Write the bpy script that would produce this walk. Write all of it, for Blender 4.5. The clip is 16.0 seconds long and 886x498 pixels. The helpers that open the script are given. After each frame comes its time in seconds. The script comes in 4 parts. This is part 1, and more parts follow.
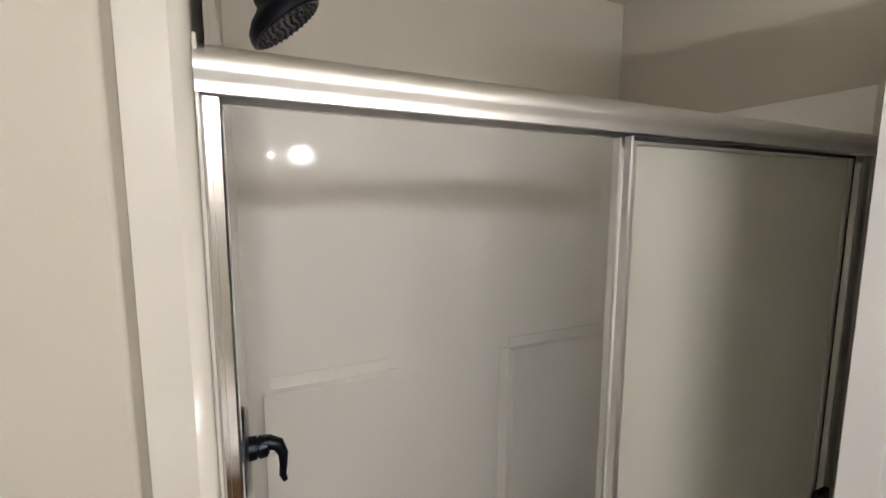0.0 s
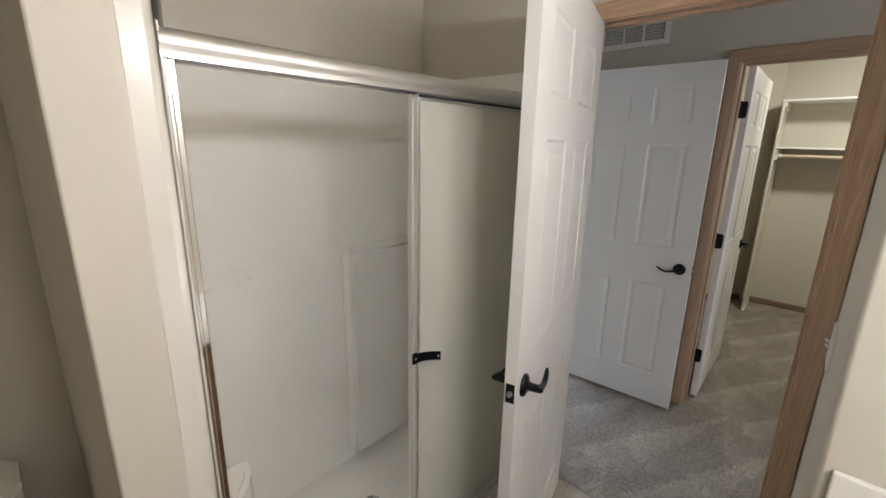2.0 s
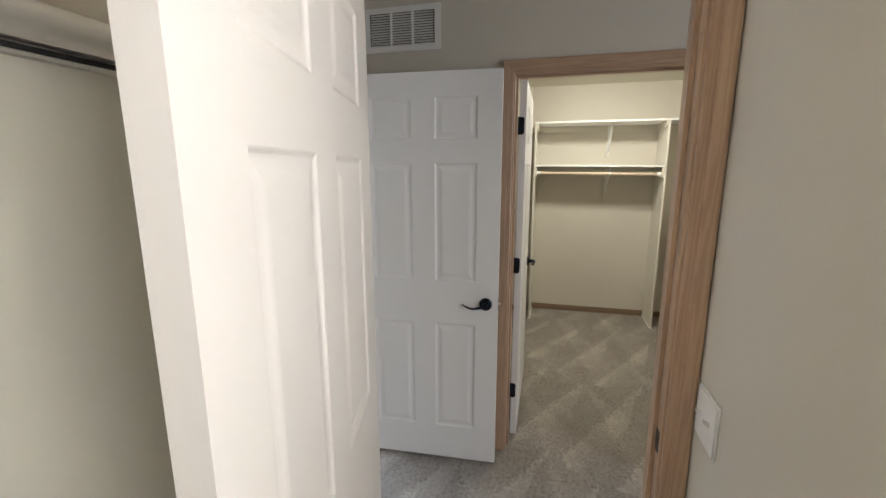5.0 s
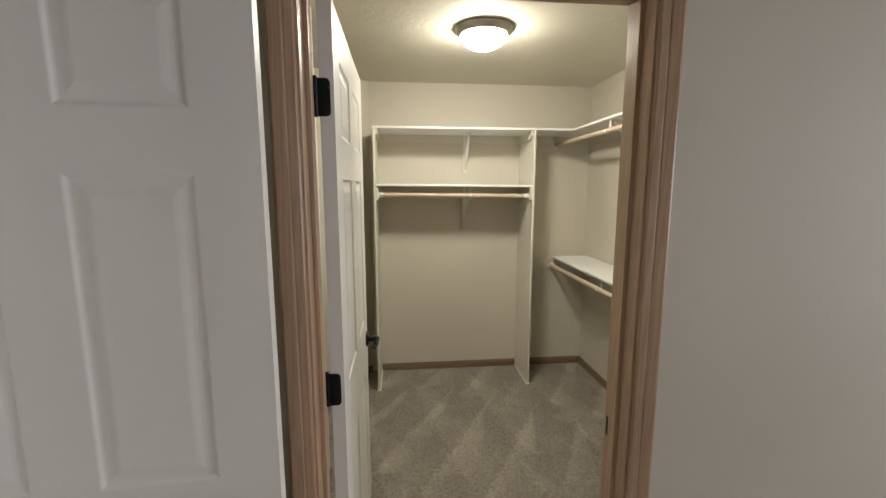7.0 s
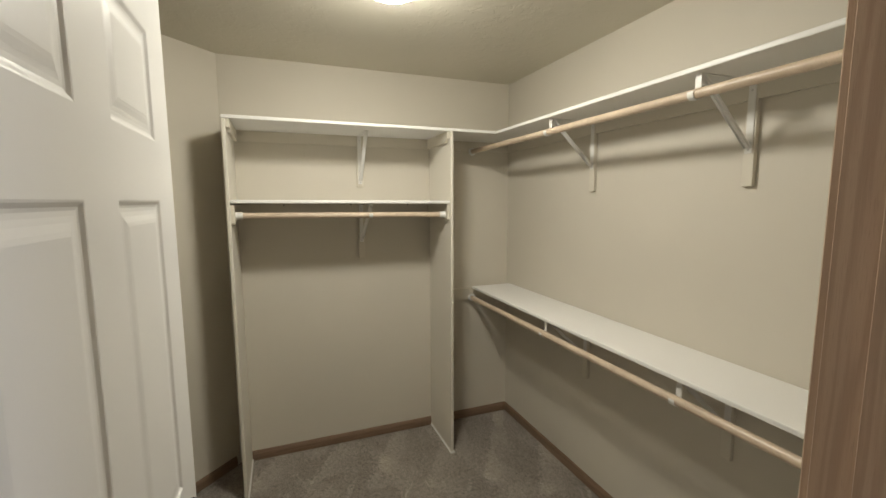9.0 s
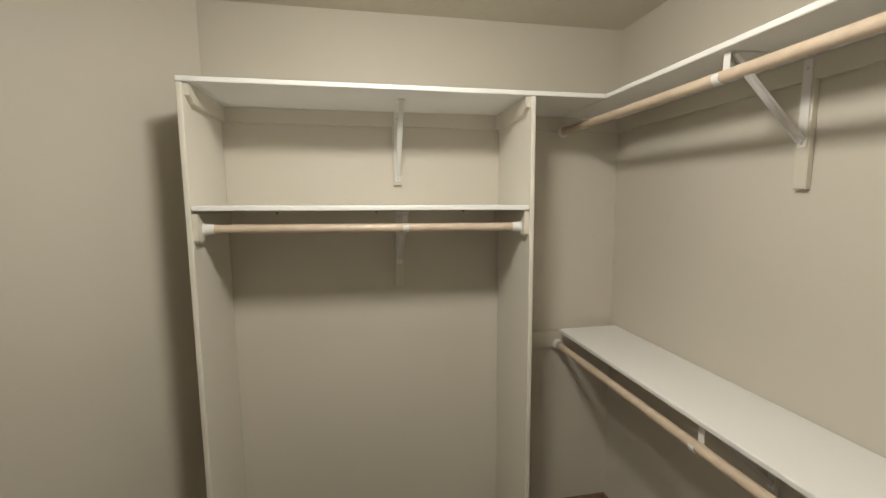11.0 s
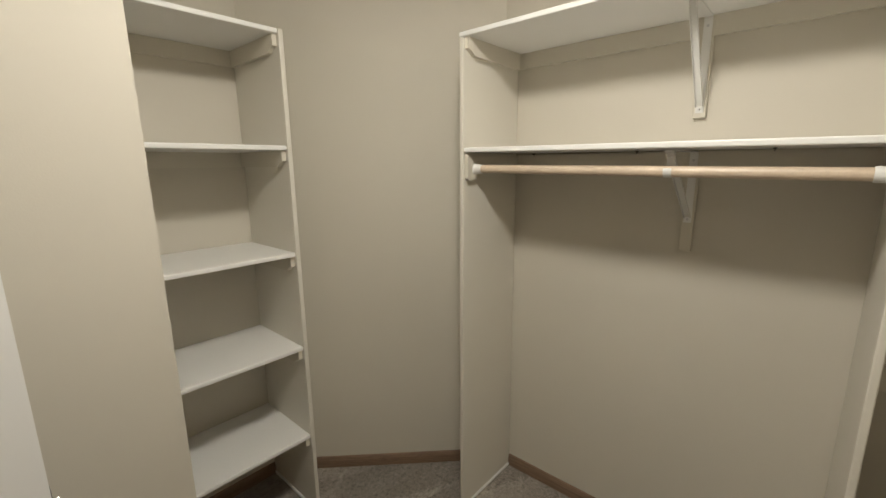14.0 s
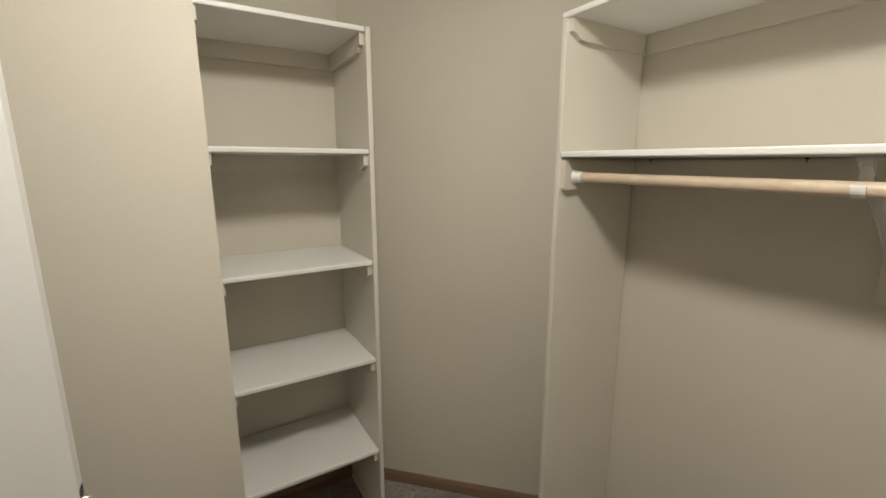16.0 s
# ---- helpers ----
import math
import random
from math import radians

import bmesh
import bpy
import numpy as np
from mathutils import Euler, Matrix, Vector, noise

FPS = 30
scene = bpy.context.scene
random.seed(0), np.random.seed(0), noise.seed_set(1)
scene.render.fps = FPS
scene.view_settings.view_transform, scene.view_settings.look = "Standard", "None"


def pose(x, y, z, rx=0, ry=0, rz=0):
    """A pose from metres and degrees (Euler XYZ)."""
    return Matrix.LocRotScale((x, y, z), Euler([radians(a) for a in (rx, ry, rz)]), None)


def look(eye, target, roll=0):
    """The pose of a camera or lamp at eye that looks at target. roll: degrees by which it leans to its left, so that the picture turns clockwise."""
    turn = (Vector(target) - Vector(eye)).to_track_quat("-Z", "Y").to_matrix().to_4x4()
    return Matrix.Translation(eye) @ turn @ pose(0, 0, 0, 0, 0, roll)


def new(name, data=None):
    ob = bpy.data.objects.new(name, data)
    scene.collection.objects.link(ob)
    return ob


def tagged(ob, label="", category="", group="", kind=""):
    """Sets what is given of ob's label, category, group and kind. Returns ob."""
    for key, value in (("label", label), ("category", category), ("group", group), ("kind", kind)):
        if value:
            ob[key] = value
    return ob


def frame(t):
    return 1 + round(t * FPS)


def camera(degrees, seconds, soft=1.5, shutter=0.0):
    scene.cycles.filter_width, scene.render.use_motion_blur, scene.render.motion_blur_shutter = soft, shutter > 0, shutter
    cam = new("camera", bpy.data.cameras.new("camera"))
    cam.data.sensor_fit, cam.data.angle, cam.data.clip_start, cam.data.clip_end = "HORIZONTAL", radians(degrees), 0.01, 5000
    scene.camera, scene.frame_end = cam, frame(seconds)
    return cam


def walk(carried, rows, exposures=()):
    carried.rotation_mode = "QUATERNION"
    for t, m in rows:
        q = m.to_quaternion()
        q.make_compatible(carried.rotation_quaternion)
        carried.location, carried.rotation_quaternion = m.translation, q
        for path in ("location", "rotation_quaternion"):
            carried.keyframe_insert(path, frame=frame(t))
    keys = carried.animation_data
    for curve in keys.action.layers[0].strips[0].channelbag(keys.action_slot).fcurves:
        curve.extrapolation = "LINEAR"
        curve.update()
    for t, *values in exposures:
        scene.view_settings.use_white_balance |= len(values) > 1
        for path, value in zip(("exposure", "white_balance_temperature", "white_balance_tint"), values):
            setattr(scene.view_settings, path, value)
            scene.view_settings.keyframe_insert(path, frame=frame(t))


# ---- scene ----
cam = camera(93.1, 16.0)
PATH = [
    (0, (0.247, 0.45, 1.629), (1.072, 2.256, 1.389), 0.2),
    (0.5, (0.171, 0.362, 1.624), (1.17, 2.053, 1.248), 0.7),
    (1, (0.102, 0.244, 1.613), (1.243, 1.826, 1.174), 1.2),
    (1.5, (0.047, 0.172, 1.607), (1.358, 1.608, 1.139), 1.3),
    (2, (-0.005, 0.117, 1.604), (1.428, 1.423, 1.114), 1.1),
    (2.5, (-0.056, 0.089, 1.602), (1.471, 1.278, 1.096), 0.9),
    (3, (-0.076, 0.091, 1.604), (1.532, 1.164, 1.09), 0.7),
    (3.2, (-0.064, 0.101, 1.617), (1.562, 1.135, 1.083), 1.0),
    (5.3, (0.796, 0.392, 1.591), (2.728, 0.775, 1.239), -0.3),
    (5.5, (0.914, 0.392, 1.587), (2.860, 0.705, 1.246), -0.3),
    (6, (1.242, 0.399, 1.576), (3.213, 0.5315, 1.269), -0.5),
    (6.5, (1.542, 0.394, 1.581), (3.521, 0.357, 1.294), -0.2),
    (7, (1.861, 0.367, 1.596), (3.83, 0.172, 1.308), -0.0),
    (7.5, (2.084, 0.349, 1.586), (4.033, -0.003, 1.311), -0.0),
    (8, (2.29, 0.371, 1.594), (4.199, -0.16, 1.325), -0.2),
    (8.2, (2.366, 0.368, 1.611), (4.253, -0.236, 1.336), -0.1),
    (10.3, (3.222, 0.086, 1.628), (5.067, -0.659, 1.412), -0.3),
    (10.5, (3.307, 0.040, 1.640), (5.189, -0.602, 1.414), -0.2),
    (11, (3.504, -0.011, 1.639), (5.457, -0.378, 1.409), -0.4),
    (11.5, (3.646, -0.098, 1.63), (5.633, -0.119, 1.403), -1.0),
    (12, (3.78, -0.199, 1.63), (5.731, 0.148, 1.358), -0.9),
    (12.5, (3.863, -0.267, 1.625), (5.729, 0.354, 1.264), -1.1),
    (13, (3.86, -0.366, 1.618), (5.593, 0.553, 1.228), -0.9),
    (13.5, (3.805, -0.469, 1.586), (5.381, 0.703, 1.206), -0.7),
    (14, (3.727, -0.494, 1.569), (5.193, 0.806, 1.168), -0.6),
    (14.5, (3.66, -0.518, 1.559), (5.032, 0.877, 1.146), -0.5),
    (15, (3.674, -0.531, 1.561), (4.958, 0.943, 1.139), -0.2),
    (15.5, (3.785, -0.471, 1.586), (4.971, 1.079, 1.151), -0.2),
    (16, (3.987, -0.443, 1.585), (5.001, 1.235, 1.191), 0.0),
]
walk(cam, [(t, look(eye, target, roll)) for t, eye, target, roll in PATH],
     [(0, -0.25, 6100, 11), (1, -0.10, 6150, 11), (2, -0.05, 6100, 10), (3, 0.0, 5950, 10), (5.5, 0.32, 6250, 10), (7, 0.13, 6400, 10), (8, 0.02, 6350, 10), (10.5, -0.08, 6150, 13), (14, -0.02, 6180, 13), (16, -0.05, 6180, 13)])

# ---- world and lights ----
world = bpy.data.worlds.new("world")
scene.world = world
world.use_nodes = True
sky = world.node_tree.nodes.new("ShaderNodeTexSky")
sky.sky_type, sky.sun_disc, sky.sun_elevation, sky.sun_rotation = "NISHITA", False, radians(40), radians(150)
world.node_tree.links.new(sky.outputs[0], world.node_tree.nodes["Background"].inputs[0])
world.node_tree.nodes["Background"].inputs[1].default_value = 0.12
BULB, DOME, BEDROOM, LANDING = 108.0, 134.0, 76.0, 118.0


def area(name, m, sx, sy, watts, color):
    l = bpy.data.lights.new(name, "AREA")
    l.shape, l.size, l.size_y, l.energy, l.color = "RECTANGLE", sx, sy, watts, color
    ob = new(name, l)
    ob.matrix_world = m
    return ob


area("window_light", pose(0.9, -4.55, 1.5, 90, 0, 0), 1.7, 1.3, BEDROOM, (0.88, 0.90, 1.0))
# Added unseen lamp below the landing ceiling; stands in for bluish daylight there.
area("landing_daylight_fill", pose(2.9, 2.5, 2.38, 32, 0, -25), 0.7, 0.5, LANDING, (0.68, 0.80, 1.0))


# ---- materials ----
def material(name, color, rough=0.5, metal=0.0):
    m = bpy.data.materials.new(name)
    m.use_nodes = True
    b = m.node_tree.nodes["Principled BSDF"]
    b.inputs["Base Color"].default_value = (*color, 1)
    b.inputs["Roughness"].default_value = rough
    b.inputs["Metallic"].default_value = metal
    return m, m.node_tree.nodes, m.node_tree.links, b


def coords(n, l, scale, kind="Object"):
    c, m = n.new("ShaderNodeTexCoord"), n.new("ShaderNodeMapping")
    m.inputs["Scale"].default_value = scale
    l.new(c.outputs[kind], m.inputs[0])
    return m.outputs[0]


def noise_tex(n, l, vec, scale, detail=4.0, rough=0.5):
    t = n.new("ShaderNodeTexNoise")
    t.inputs["Scale"].default_value, t.inputs["Detail"].default_value, t.inputs["Roughness"].default_value = scale, detail, rough
    l.new(vec, t.inputs["Vector"])
    return t.outputs[0]


def ramp(n, l, fac, stops):
    r = n.new("ShaderNodeValToRGB")
    el = r.color_ramp.elements
    while len(el) < len(stops):
        el.new(0.5)
    for e, (p, c) in zip(el, stops):
        e.position, e.color = p, (*c, 1)
    l.new(fac, r.inputs[0])
    return r.outputs[0]


def bump(n, l, b, height, strength, dist):
    u = n.new("ShaderNodeBump")
    u.inputs["Strength"].default_value, u.inputs["Distance"].default_value = strength, dist
    l.new(height, u.inputs["Height"])
    l.new(u.outputs[0], b.inputs["Normal"])


def mix(n, l, fac, a, b, mode="MIX"):
    m = n.new("ShaderNodeMix")
    m.data_type, m.blend_type = "RGBA", mode
    for sock, v in ((m.inputs[0], fac), (m.inputs[6], a), (m.inputs[7], b)):
        if isinstance(v, (float, int)):
            sock.default_value = v
        elif isinstance(v, tuple):
            sock.default_value = (*v, 1)
        else:
            l.new(v, sock)
    return m.outputs[2]


def paint(name, color, rough=0.55, vary=0.04, grain=220.0, depth=0.0006):
    """Rolled paint: fine orange peel, faint uneven tone and a few scuffs."""
    m, n, l, b = material(name, color, rough)
    v = coords(n, l, (1, 1, 1))
    big = noise_tex(n, l, v, 1.3, 3)
    dark, light = tuple(c * (1 - vary) for c in color), tuple(min(1, c * (1 + vary)) for c in color)
    l.new(ramp(n, l, big, [(0.3, dark), (0.7, light)]), b.inputs["Base Color"])
    fine = noise_tex(n, l, v, grain, 2)
    l.new(ramp(n, l, noise_tex(n, l, v, 9, 4), [(0.3, (rough - 0.015,) * 3), (0.7, (rough + 0.02,) * 3)]), b.inputs["Roughness"])
    bump(n, l, b, fine, 0.35, depth)
    return m


WALL = paint("wall_paint", (0.61, 0.57, 0.488), 0.62, 0.025)
WHITE = paint("white_door_paint", (0.83, 0.825, 0.81), 0.34, 0.02, 90, 0.0003)
SHELF = paint("white_shelf_laminate", (0.82, 0.81, 0.785), 0.38, 0.02, 300, 0.0002)
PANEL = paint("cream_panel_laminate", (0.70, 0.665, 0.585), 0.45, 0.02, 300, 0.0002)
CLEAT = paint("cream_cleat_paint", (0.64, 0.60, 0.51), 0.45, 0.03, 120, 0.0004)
GELCOAT = paint("white_gelcoat", (0.91, 0.893, 0.845), 0.085, 0.015, 9, 0.0007)
PORCELAIN = paint("porcelain", (0.74, 0.71, 0.64), 0.1, 0.01, 8, 0.0003)
COUNTER = paint("cultured_marble", (0.76, 0.74, 0.69), 0.2, 0.03, 6, 0.0003)
PLASTIC = paint("white_plastic", (0.80, 0.79, 0.76), 0.3, 0.01, 60, 0.0001)
STEELWHITE = paint("white_enamelled_steel", (0.78, 0.77, 0.74), 0.3, 0.02, 80, 0.0002)
CABINET = paint("oak_veneer_cabinet", (0.36, 0.20, 0.10), 0.4, 0.1, 40, 0.0004)


def ceiling_material():
    m, n, l, b = material("knockdown_ceiling_paint", (0.62, 0.585, 0.49), 0.7)
    v = coords(n, l, (1, 1, 1))
    blob = noise_tex(n, l, v, 22, 3, 0.6)
    flat = ramp(n, l, blob, [(0.50, (0, 0, 0)), (0.56, (1, 1, 1))])
    bump(n, l, b, flat, 0.38, 0.0016)
    l.new(ramp(n, l, noise_tex(n, l, v, 1.1), [(0.3, (0.61, 0.575, 0.475)), (0.7, (0.66, 0.62, 0.52))]), b.inputs["Base Color"])
    return m


CEILING = ceiling_material()


def oak(name, scale, light=(0.53, 0.375, 0.255), dark=(0.37, 0.243, 0.158)):
    """Stained oak: long grain along the axis whose scale is small, open pores, satin varnish."""
    m, n, l, b = material(name, light, 0.34)
    v = coords(n, l, scale)
    warp = noise_tex(n, l, v, 1.4, 3)
    w = n.new("ShaderNodeTexWave")
    w.wave_type, w.bands_direction = "BANDS", "DIAGONAL"
    w.inputs["Scale"].default_value, w.inputs["Distortion"].default_value, w.inputs["Detail"].default_value = 1.5, 12.0, 4.0
    w.inputs["Detail Scale"].default_value = 1.2
    l.new(v, w.inputs["Vector"])
    base = ramp(n, l, w.outputs[1], [(0.1, dark), (0.45, tuple((a + c) / 2 for a, c in zip(light, dark))), (0.9, light)])
    tone = ramp(n, l, warp, [(0.3, (0.78, 0.76, 0.74)), (0.7, (1.12, 1.1, 1.08))])
    c = mix(n, l, 1.0, base, tone, "MULTIPLY")
    pores = noise_tex(n, l, coords(n, l, tuple(s * 6 for s in scale)), 7, 2)
    c = mix(n, l, ramp(n, l, pores, [(0.56, (0, 0, 0)), (0.68, (0.55, 0.55, 0.55))]), c, tuple(x * 0.7 for x in dark))
    c = mix(n, l, 0.56, c, tuple((a * 0.62 + d * 0.38) for a, d in zip(light, dark)))
    l.new(c, b.inputs["Base Color"])
    bump(n, l, b, pores, 0.25, 0.0006)
    return m


OAK_V = oak("oak_upright", (26, 26, 1.1))
OAK_X = oak("oak_lengthwise", (1.1, 26, 26))
OAK_Y = oak("oak_crosswise", (26, 1.1, 26))
BASE_OAK = dict(light=(0.255, 0.172, 0.115), dark=(0.165, 0.105, 0.067))
BASE_X = oak("baseboard_oak_lengthwise", (1.1, 26, 26), **BASE_OAK)
BASE_Y = oak("baseboard_oak_crosswise", (26, 1.1, 26), **BASE_OAK)
BASE_D = oak("baseboard_oak_diagonal", (4, 4, 26), **BASE_OAK)
OAK_D = oak("oak_diagonal", (4, 4, 26))
DOWEL = oak("pine_dowel", (4, 4, 4), (0.66, 0.545, 0.42), (0.57, 0.455, 0.34))


def metal(name, color, rough, brushed=0.0):
    m, n, l, b = material(name, color, rough, 1.0)
    v = coords(n, l, (2, 90, 90) if brushed else (1, 1, 1))
    l.new(ramp(n, l, noise_tex(n, l, v, 6 if brushed else 30, 3), [(0.3, (max(0.02, rough - 0.07),) * 3), (0.7, (rough + 0.1,) * 3)]), b.inputs["Roughness"])
    return m


ALUMINIUM, *_ = material("satin_aluminium", (0.86, 0.855, 0.85), 0.33, 1.0)
FLANGE = paint("gelcoat_flange", (0.74, 0.715, 0.65), 0.16, 0.01, 12, 0.0006)
POLISHED = metal("polished_aluminium", (0.84, 0.835, 0.83), 0.13)
CHROME = metal("steel_screw", (0.62, 0.61, 0.6), 0.3)
BRONZE = metal("oil_rubbed_bronze", (0.030, 0.034, 0.045), 0.34)
NICKEL = metal("brushed_nickel_ring", (0.42, 0.39, 0.34), 0.38)
RUBBER, *_ = material("black_gasket_rubber", (0.02, 0.02, 0.022), 0.5)
# Near-black colour painted as the shade inside grille, drain and outlet openings.
DARK, *_ = material("opening_shade", (0.06, 0.055, 0.05), 0.8)


def obscure_glass():
    m, n, l, b = material("obscure_glass", (0.80, 0.86, 0.80), 0.16)
    b.inputs["Transmission Weight"].default_value = 0.7
    b.inputs["IOR"].default_value = 1.3
    v = coords(n, l, (1, 1, 1))
    bump(n, l, b, noise_tex(n, l, v, 260, 2), 0.3, 0.0005)
    b.inputs["Base Color"].default_value = (0.88, 0.875, 0.83, 1)
    t, mx = n.new("ShaderNodeBsdfTranslucent"), n.new("ShaderNodeMixShader")
    t.inputs[0].default_value = (0.90, 0.895, 0.85, 1)
    mx.inputs[0].default_value = 0.5
    l.new(b.outputs[0], mx.inputs[1])
    l.new(t.outputs[0], mx.inputs[2])
    l.new(mx.outputs[0], n["Material Output"].inputs[0])
    return m


GLASS = obscure_glass()


def carpet():
    """Cut pile: twisted tufts with dark gaps, uneven tone and the faint wedges that a vacuum leaves."""
    m, n, l, b = material("cut_pile_carpet", (0.22, 0.20, 0.18), 0.95)
    v = coords(n, l, (1, 1, 1))
    tuft = noise_tex(n, l, v, 260, 3, 0.7)
    clump = noise_tex(n, l, v, 52, 5, 0.8)
    patch = noise_tex(n, l, v, 5.0, 7, 0.75)
    base = ramp(n, l, tuft, [(0.35, (0.170, 0.149, 0.128)), (0.5, (0.300, 0.264, 0.227)), (0.65, (0.450, 0.400, 0.347))])
    base = mix(n, l, 1.0, base, ramp(n, l, clump, [(0.35, (0.48, 0.47, 0.46)), (0.46, (0.92, 0.92, 0.92)), (0.62, (1.20, 1.195, 1.19))]), "MULTIPLY")
    base = mix(n, l, 1.0, base, ramp(n, l, patch, [(0.35, (0.86, 0.86, 0.86)), (0.65, (1.12, 1.12, 1.12))]), "MULTIPLY")
    c = n.new("ShaderNodeTexCoord")

    def calc(op, a, k):
        q = n.new("ShaderNodeMath")
        q.operation = op
        for sock, value in zip(q.inputs, (a, k)):
            if isinstance(value, (int, float)):
                sock.default_value = value
            else:
                l.new(value, sock)
        return q.outputs[0]

    for turn, wide, far, high in ((18, 0.34, 1.05, 1.26), (-27, 0.47, 1.4, 1.12)):
        rot = n.new("ShaderNodeMapping")
        rot.inputs["Rotation"].default_value = (0, 0, radians(turn))
        l.new(c.outputs["Object"], rot.inputs[0])
        axes = n.new("ShaderNodeSeparateXYZ")
        l.new(rot.outputs[0], axes.inputs[0])
        bend = calc("MULTIPLY", noise_tex(n, l, v, 1.7, 3), 0.9)
        across = calc("FRACT", calc("ADD", calc("DIVIDE", axes.outputs[1], wide), bend), 0)
        along = calc("FRACT", calc("ADD", calc("DIVIDE", axes.outputs[0], -far), bend), 0)
        edge = calc("ADD", calc("SUBTRACT", calc("MULTIPLY", along, 0.75), across), calc("MULTIPLY", calc("SUBTRACT", clump, 0.5), 0.5))
        base = mix(n, l, 1.0, base, ramp(n, l, calc("ADD", edge, 0.5), [(0.46, (0.93, 0.93, 0.93)), (0.54, (high, high, high)), (1.0, (1, 1, 1))]), "MULTIPLY")
    l.new(base, b.inputs["Base Color"])
    b.inputs["Sheen Weight"].default_value = 0.1
    bump(n, l, b, mix(n, l, 0.5, tuft, clump), 1.0, 0.009)
    return m


CARPET = carpet()


def vinyl(name, shift):
    m, n, l, b = material(name, (0.42, 0.38, 0.32), 0.35)
    info = n.new("ShaderNodeObjectInfo")
    v = n.new("ShaderNodeVectorMath")
    l.new(coords(n, l, (1, 1, 1)), v.inputs[0])
    l.new(info.outputs["Random"], v.inputs[1])
    cloud = noise_tex(n, l, v.outputs[0], 7 + shift, 6, 0.65)
    l.new(ramp(n, l, cloud, [(0.3, (0.27, 0.24, 0.195)), (0.5, (0.41, 0.37, 0.31)), (0.7, (0.53, 0.49, 0.42))]), b.inputs["Base Color"])
    bump(n, l, b, cloud, 0.3, 0.001)
    return m


STONE = vinyl("stone_look_vinyl", 0)
GROUT, *_ = material("grout", (0.36, 0.33, 0.28), 0.8)


def glow(name, color, strength):
    m, n, l, b = material(name, (0.9, 0.88, 0.84), 0.3)
    b.inputs["Emission Color"].default_value = (*color, 1)
    b.inputs["Emission Strength"].default_value = strength
    return m


BULB_GLASS = glow("lit_frosted_bulb", (1.0, 0.945, 0.925), BULB)
DOME_GLASS = glow("lit_frosted_dome", (1.0, 0.94, 0.785), DOME)


# ---- mesh helpers ----
H = 2.44                     # ceiling height


def part(name, bm, mat, parent=None, label="", kind="", m=None):
    """Links a bmesh as one mesh object, under a parent if one is given."""
    bmesh.ops.recalc_face_normals(bm, faces=bm.faces)
    me = bpy.data.meshes.new(name)
    bm.to_mesh(me)
    bm.free()
    me.materials.append(mat)
    ob = new(name, me)
    if parent:
        ob.parent = parent
    if m:
        ob.matrix_basis = m
    return tagged(ob, label, "", "", kind)


def smooth(ob, angle=40):
    me = ob.data
    me.shade_smooth()
    me.set_sharp_from_angle(angle=radians(angle))
    return ob


def smooth_rounds(ob, widest=0.01):
    """Smooths only the narrow faces of rounded corners, so that the broad ones stay true planes."""
    for p in ob.data.polygons:
        p.use_smooth = p.area < widest * H
    return ob


def add_box(bm, x0, x1, y0, y1, z0, z1, bevel=0.0, seg=1):
    made = bmesh.ops.create_cube(bm, size=1)["verts"]
    for v in made:
        v.co = ((x0 + x1) / 2 + v.co.x * (x1 - x0), (y0 + y1) / 2 + v.co.y * (y1 - y0), (z0 + z1) / 2 + v.co.z * (z1 - z0))
    if bevel:
        edges = list({e for v in made for e in v.link_edges})
        bmesh.ops.bevel(bm, geom=edges, offset=bevel, segments=seg, affect="EDGES", profile=0.5)


def block(name, x0, x1, y0, y1, z0, z1, mat, parent=None, label="", kind="", bevel=0.0015, seg=1, m=None):
    bm = bmesh.new()
    add_box(bm, x0, x1, y0, y1, z0, z1, bevel, seg)
    return part(name, bm, mat, parent, label, kind, m)


def add_tube(bm, pts, r, sides=12, flat=1.0):
    """A round bar along points; r is one radius or one for each point."""
    rs = r if isinstance(r, (list, tuple)) else [r] * len(pts)
    pts = [Vector(p) for p in pts]
    rings, up = [], None
    for i, p in enumerate(pts):
        d = (pts[min(i + 1, len(pts) - 1)] - pts[max(i - 1, 0)]).normalized()
        a = d.cross(Vector((0, 0, 1)) if abs(d.z) < 0.9 else Vector((1, 0, 0))).normalized() if up is None else (up - d * up.dot(d)).normalized()
        up = a
        b = d.cross(a)
        rings.append([bm.verts.new(p + a * math.cos(t) * rs[i] + b * math.sin(t) * rs[i] * flat) for t in (2 * math.pi * k / sides for k in range(sides))])
    for q, w in zip(rings, rings[1:]):
        for k in range(sides):
            bm.faces.new((q[k], q[(k + 1) % sides], w[(k + 1) % sides], w[k]))
    bm.faces.new(rings[0][::-1])
    bm.faces.new(rings[-1])


def add_lathe(bm, profile, m=None, sides=28):
    """Turns (radius, height) pairs about z, then moves by m."""
    m = m or Matrix()
    rings = []
    for r, h in profile:
        if r < 1e-6:
            rings.append([bm.verts.new(m @ Vector((0, 0, h)))])
        else:
            rings.append([bm.verts.new(m @ Vector((r * math.cos(t), r * math.sin(t), h))) for t in (2 * math.pi * k / sides for k in range(sides))])
    for q, w in zip(rings, rings[1:]):
        for k in range(sides):
            j = (k + 1) % sides
            if len(q) == 1 and len(w) > 1:
                bm.faces.new((q[0], w[j], w[k]))
            elif len(w) == 1 and len(q) > 1:
                bm.faces.new((q[k], q[j], w[0]))
            elif len(q) > 1:
                bm.faces.new((q[k], q[j], w[j], w[k]))


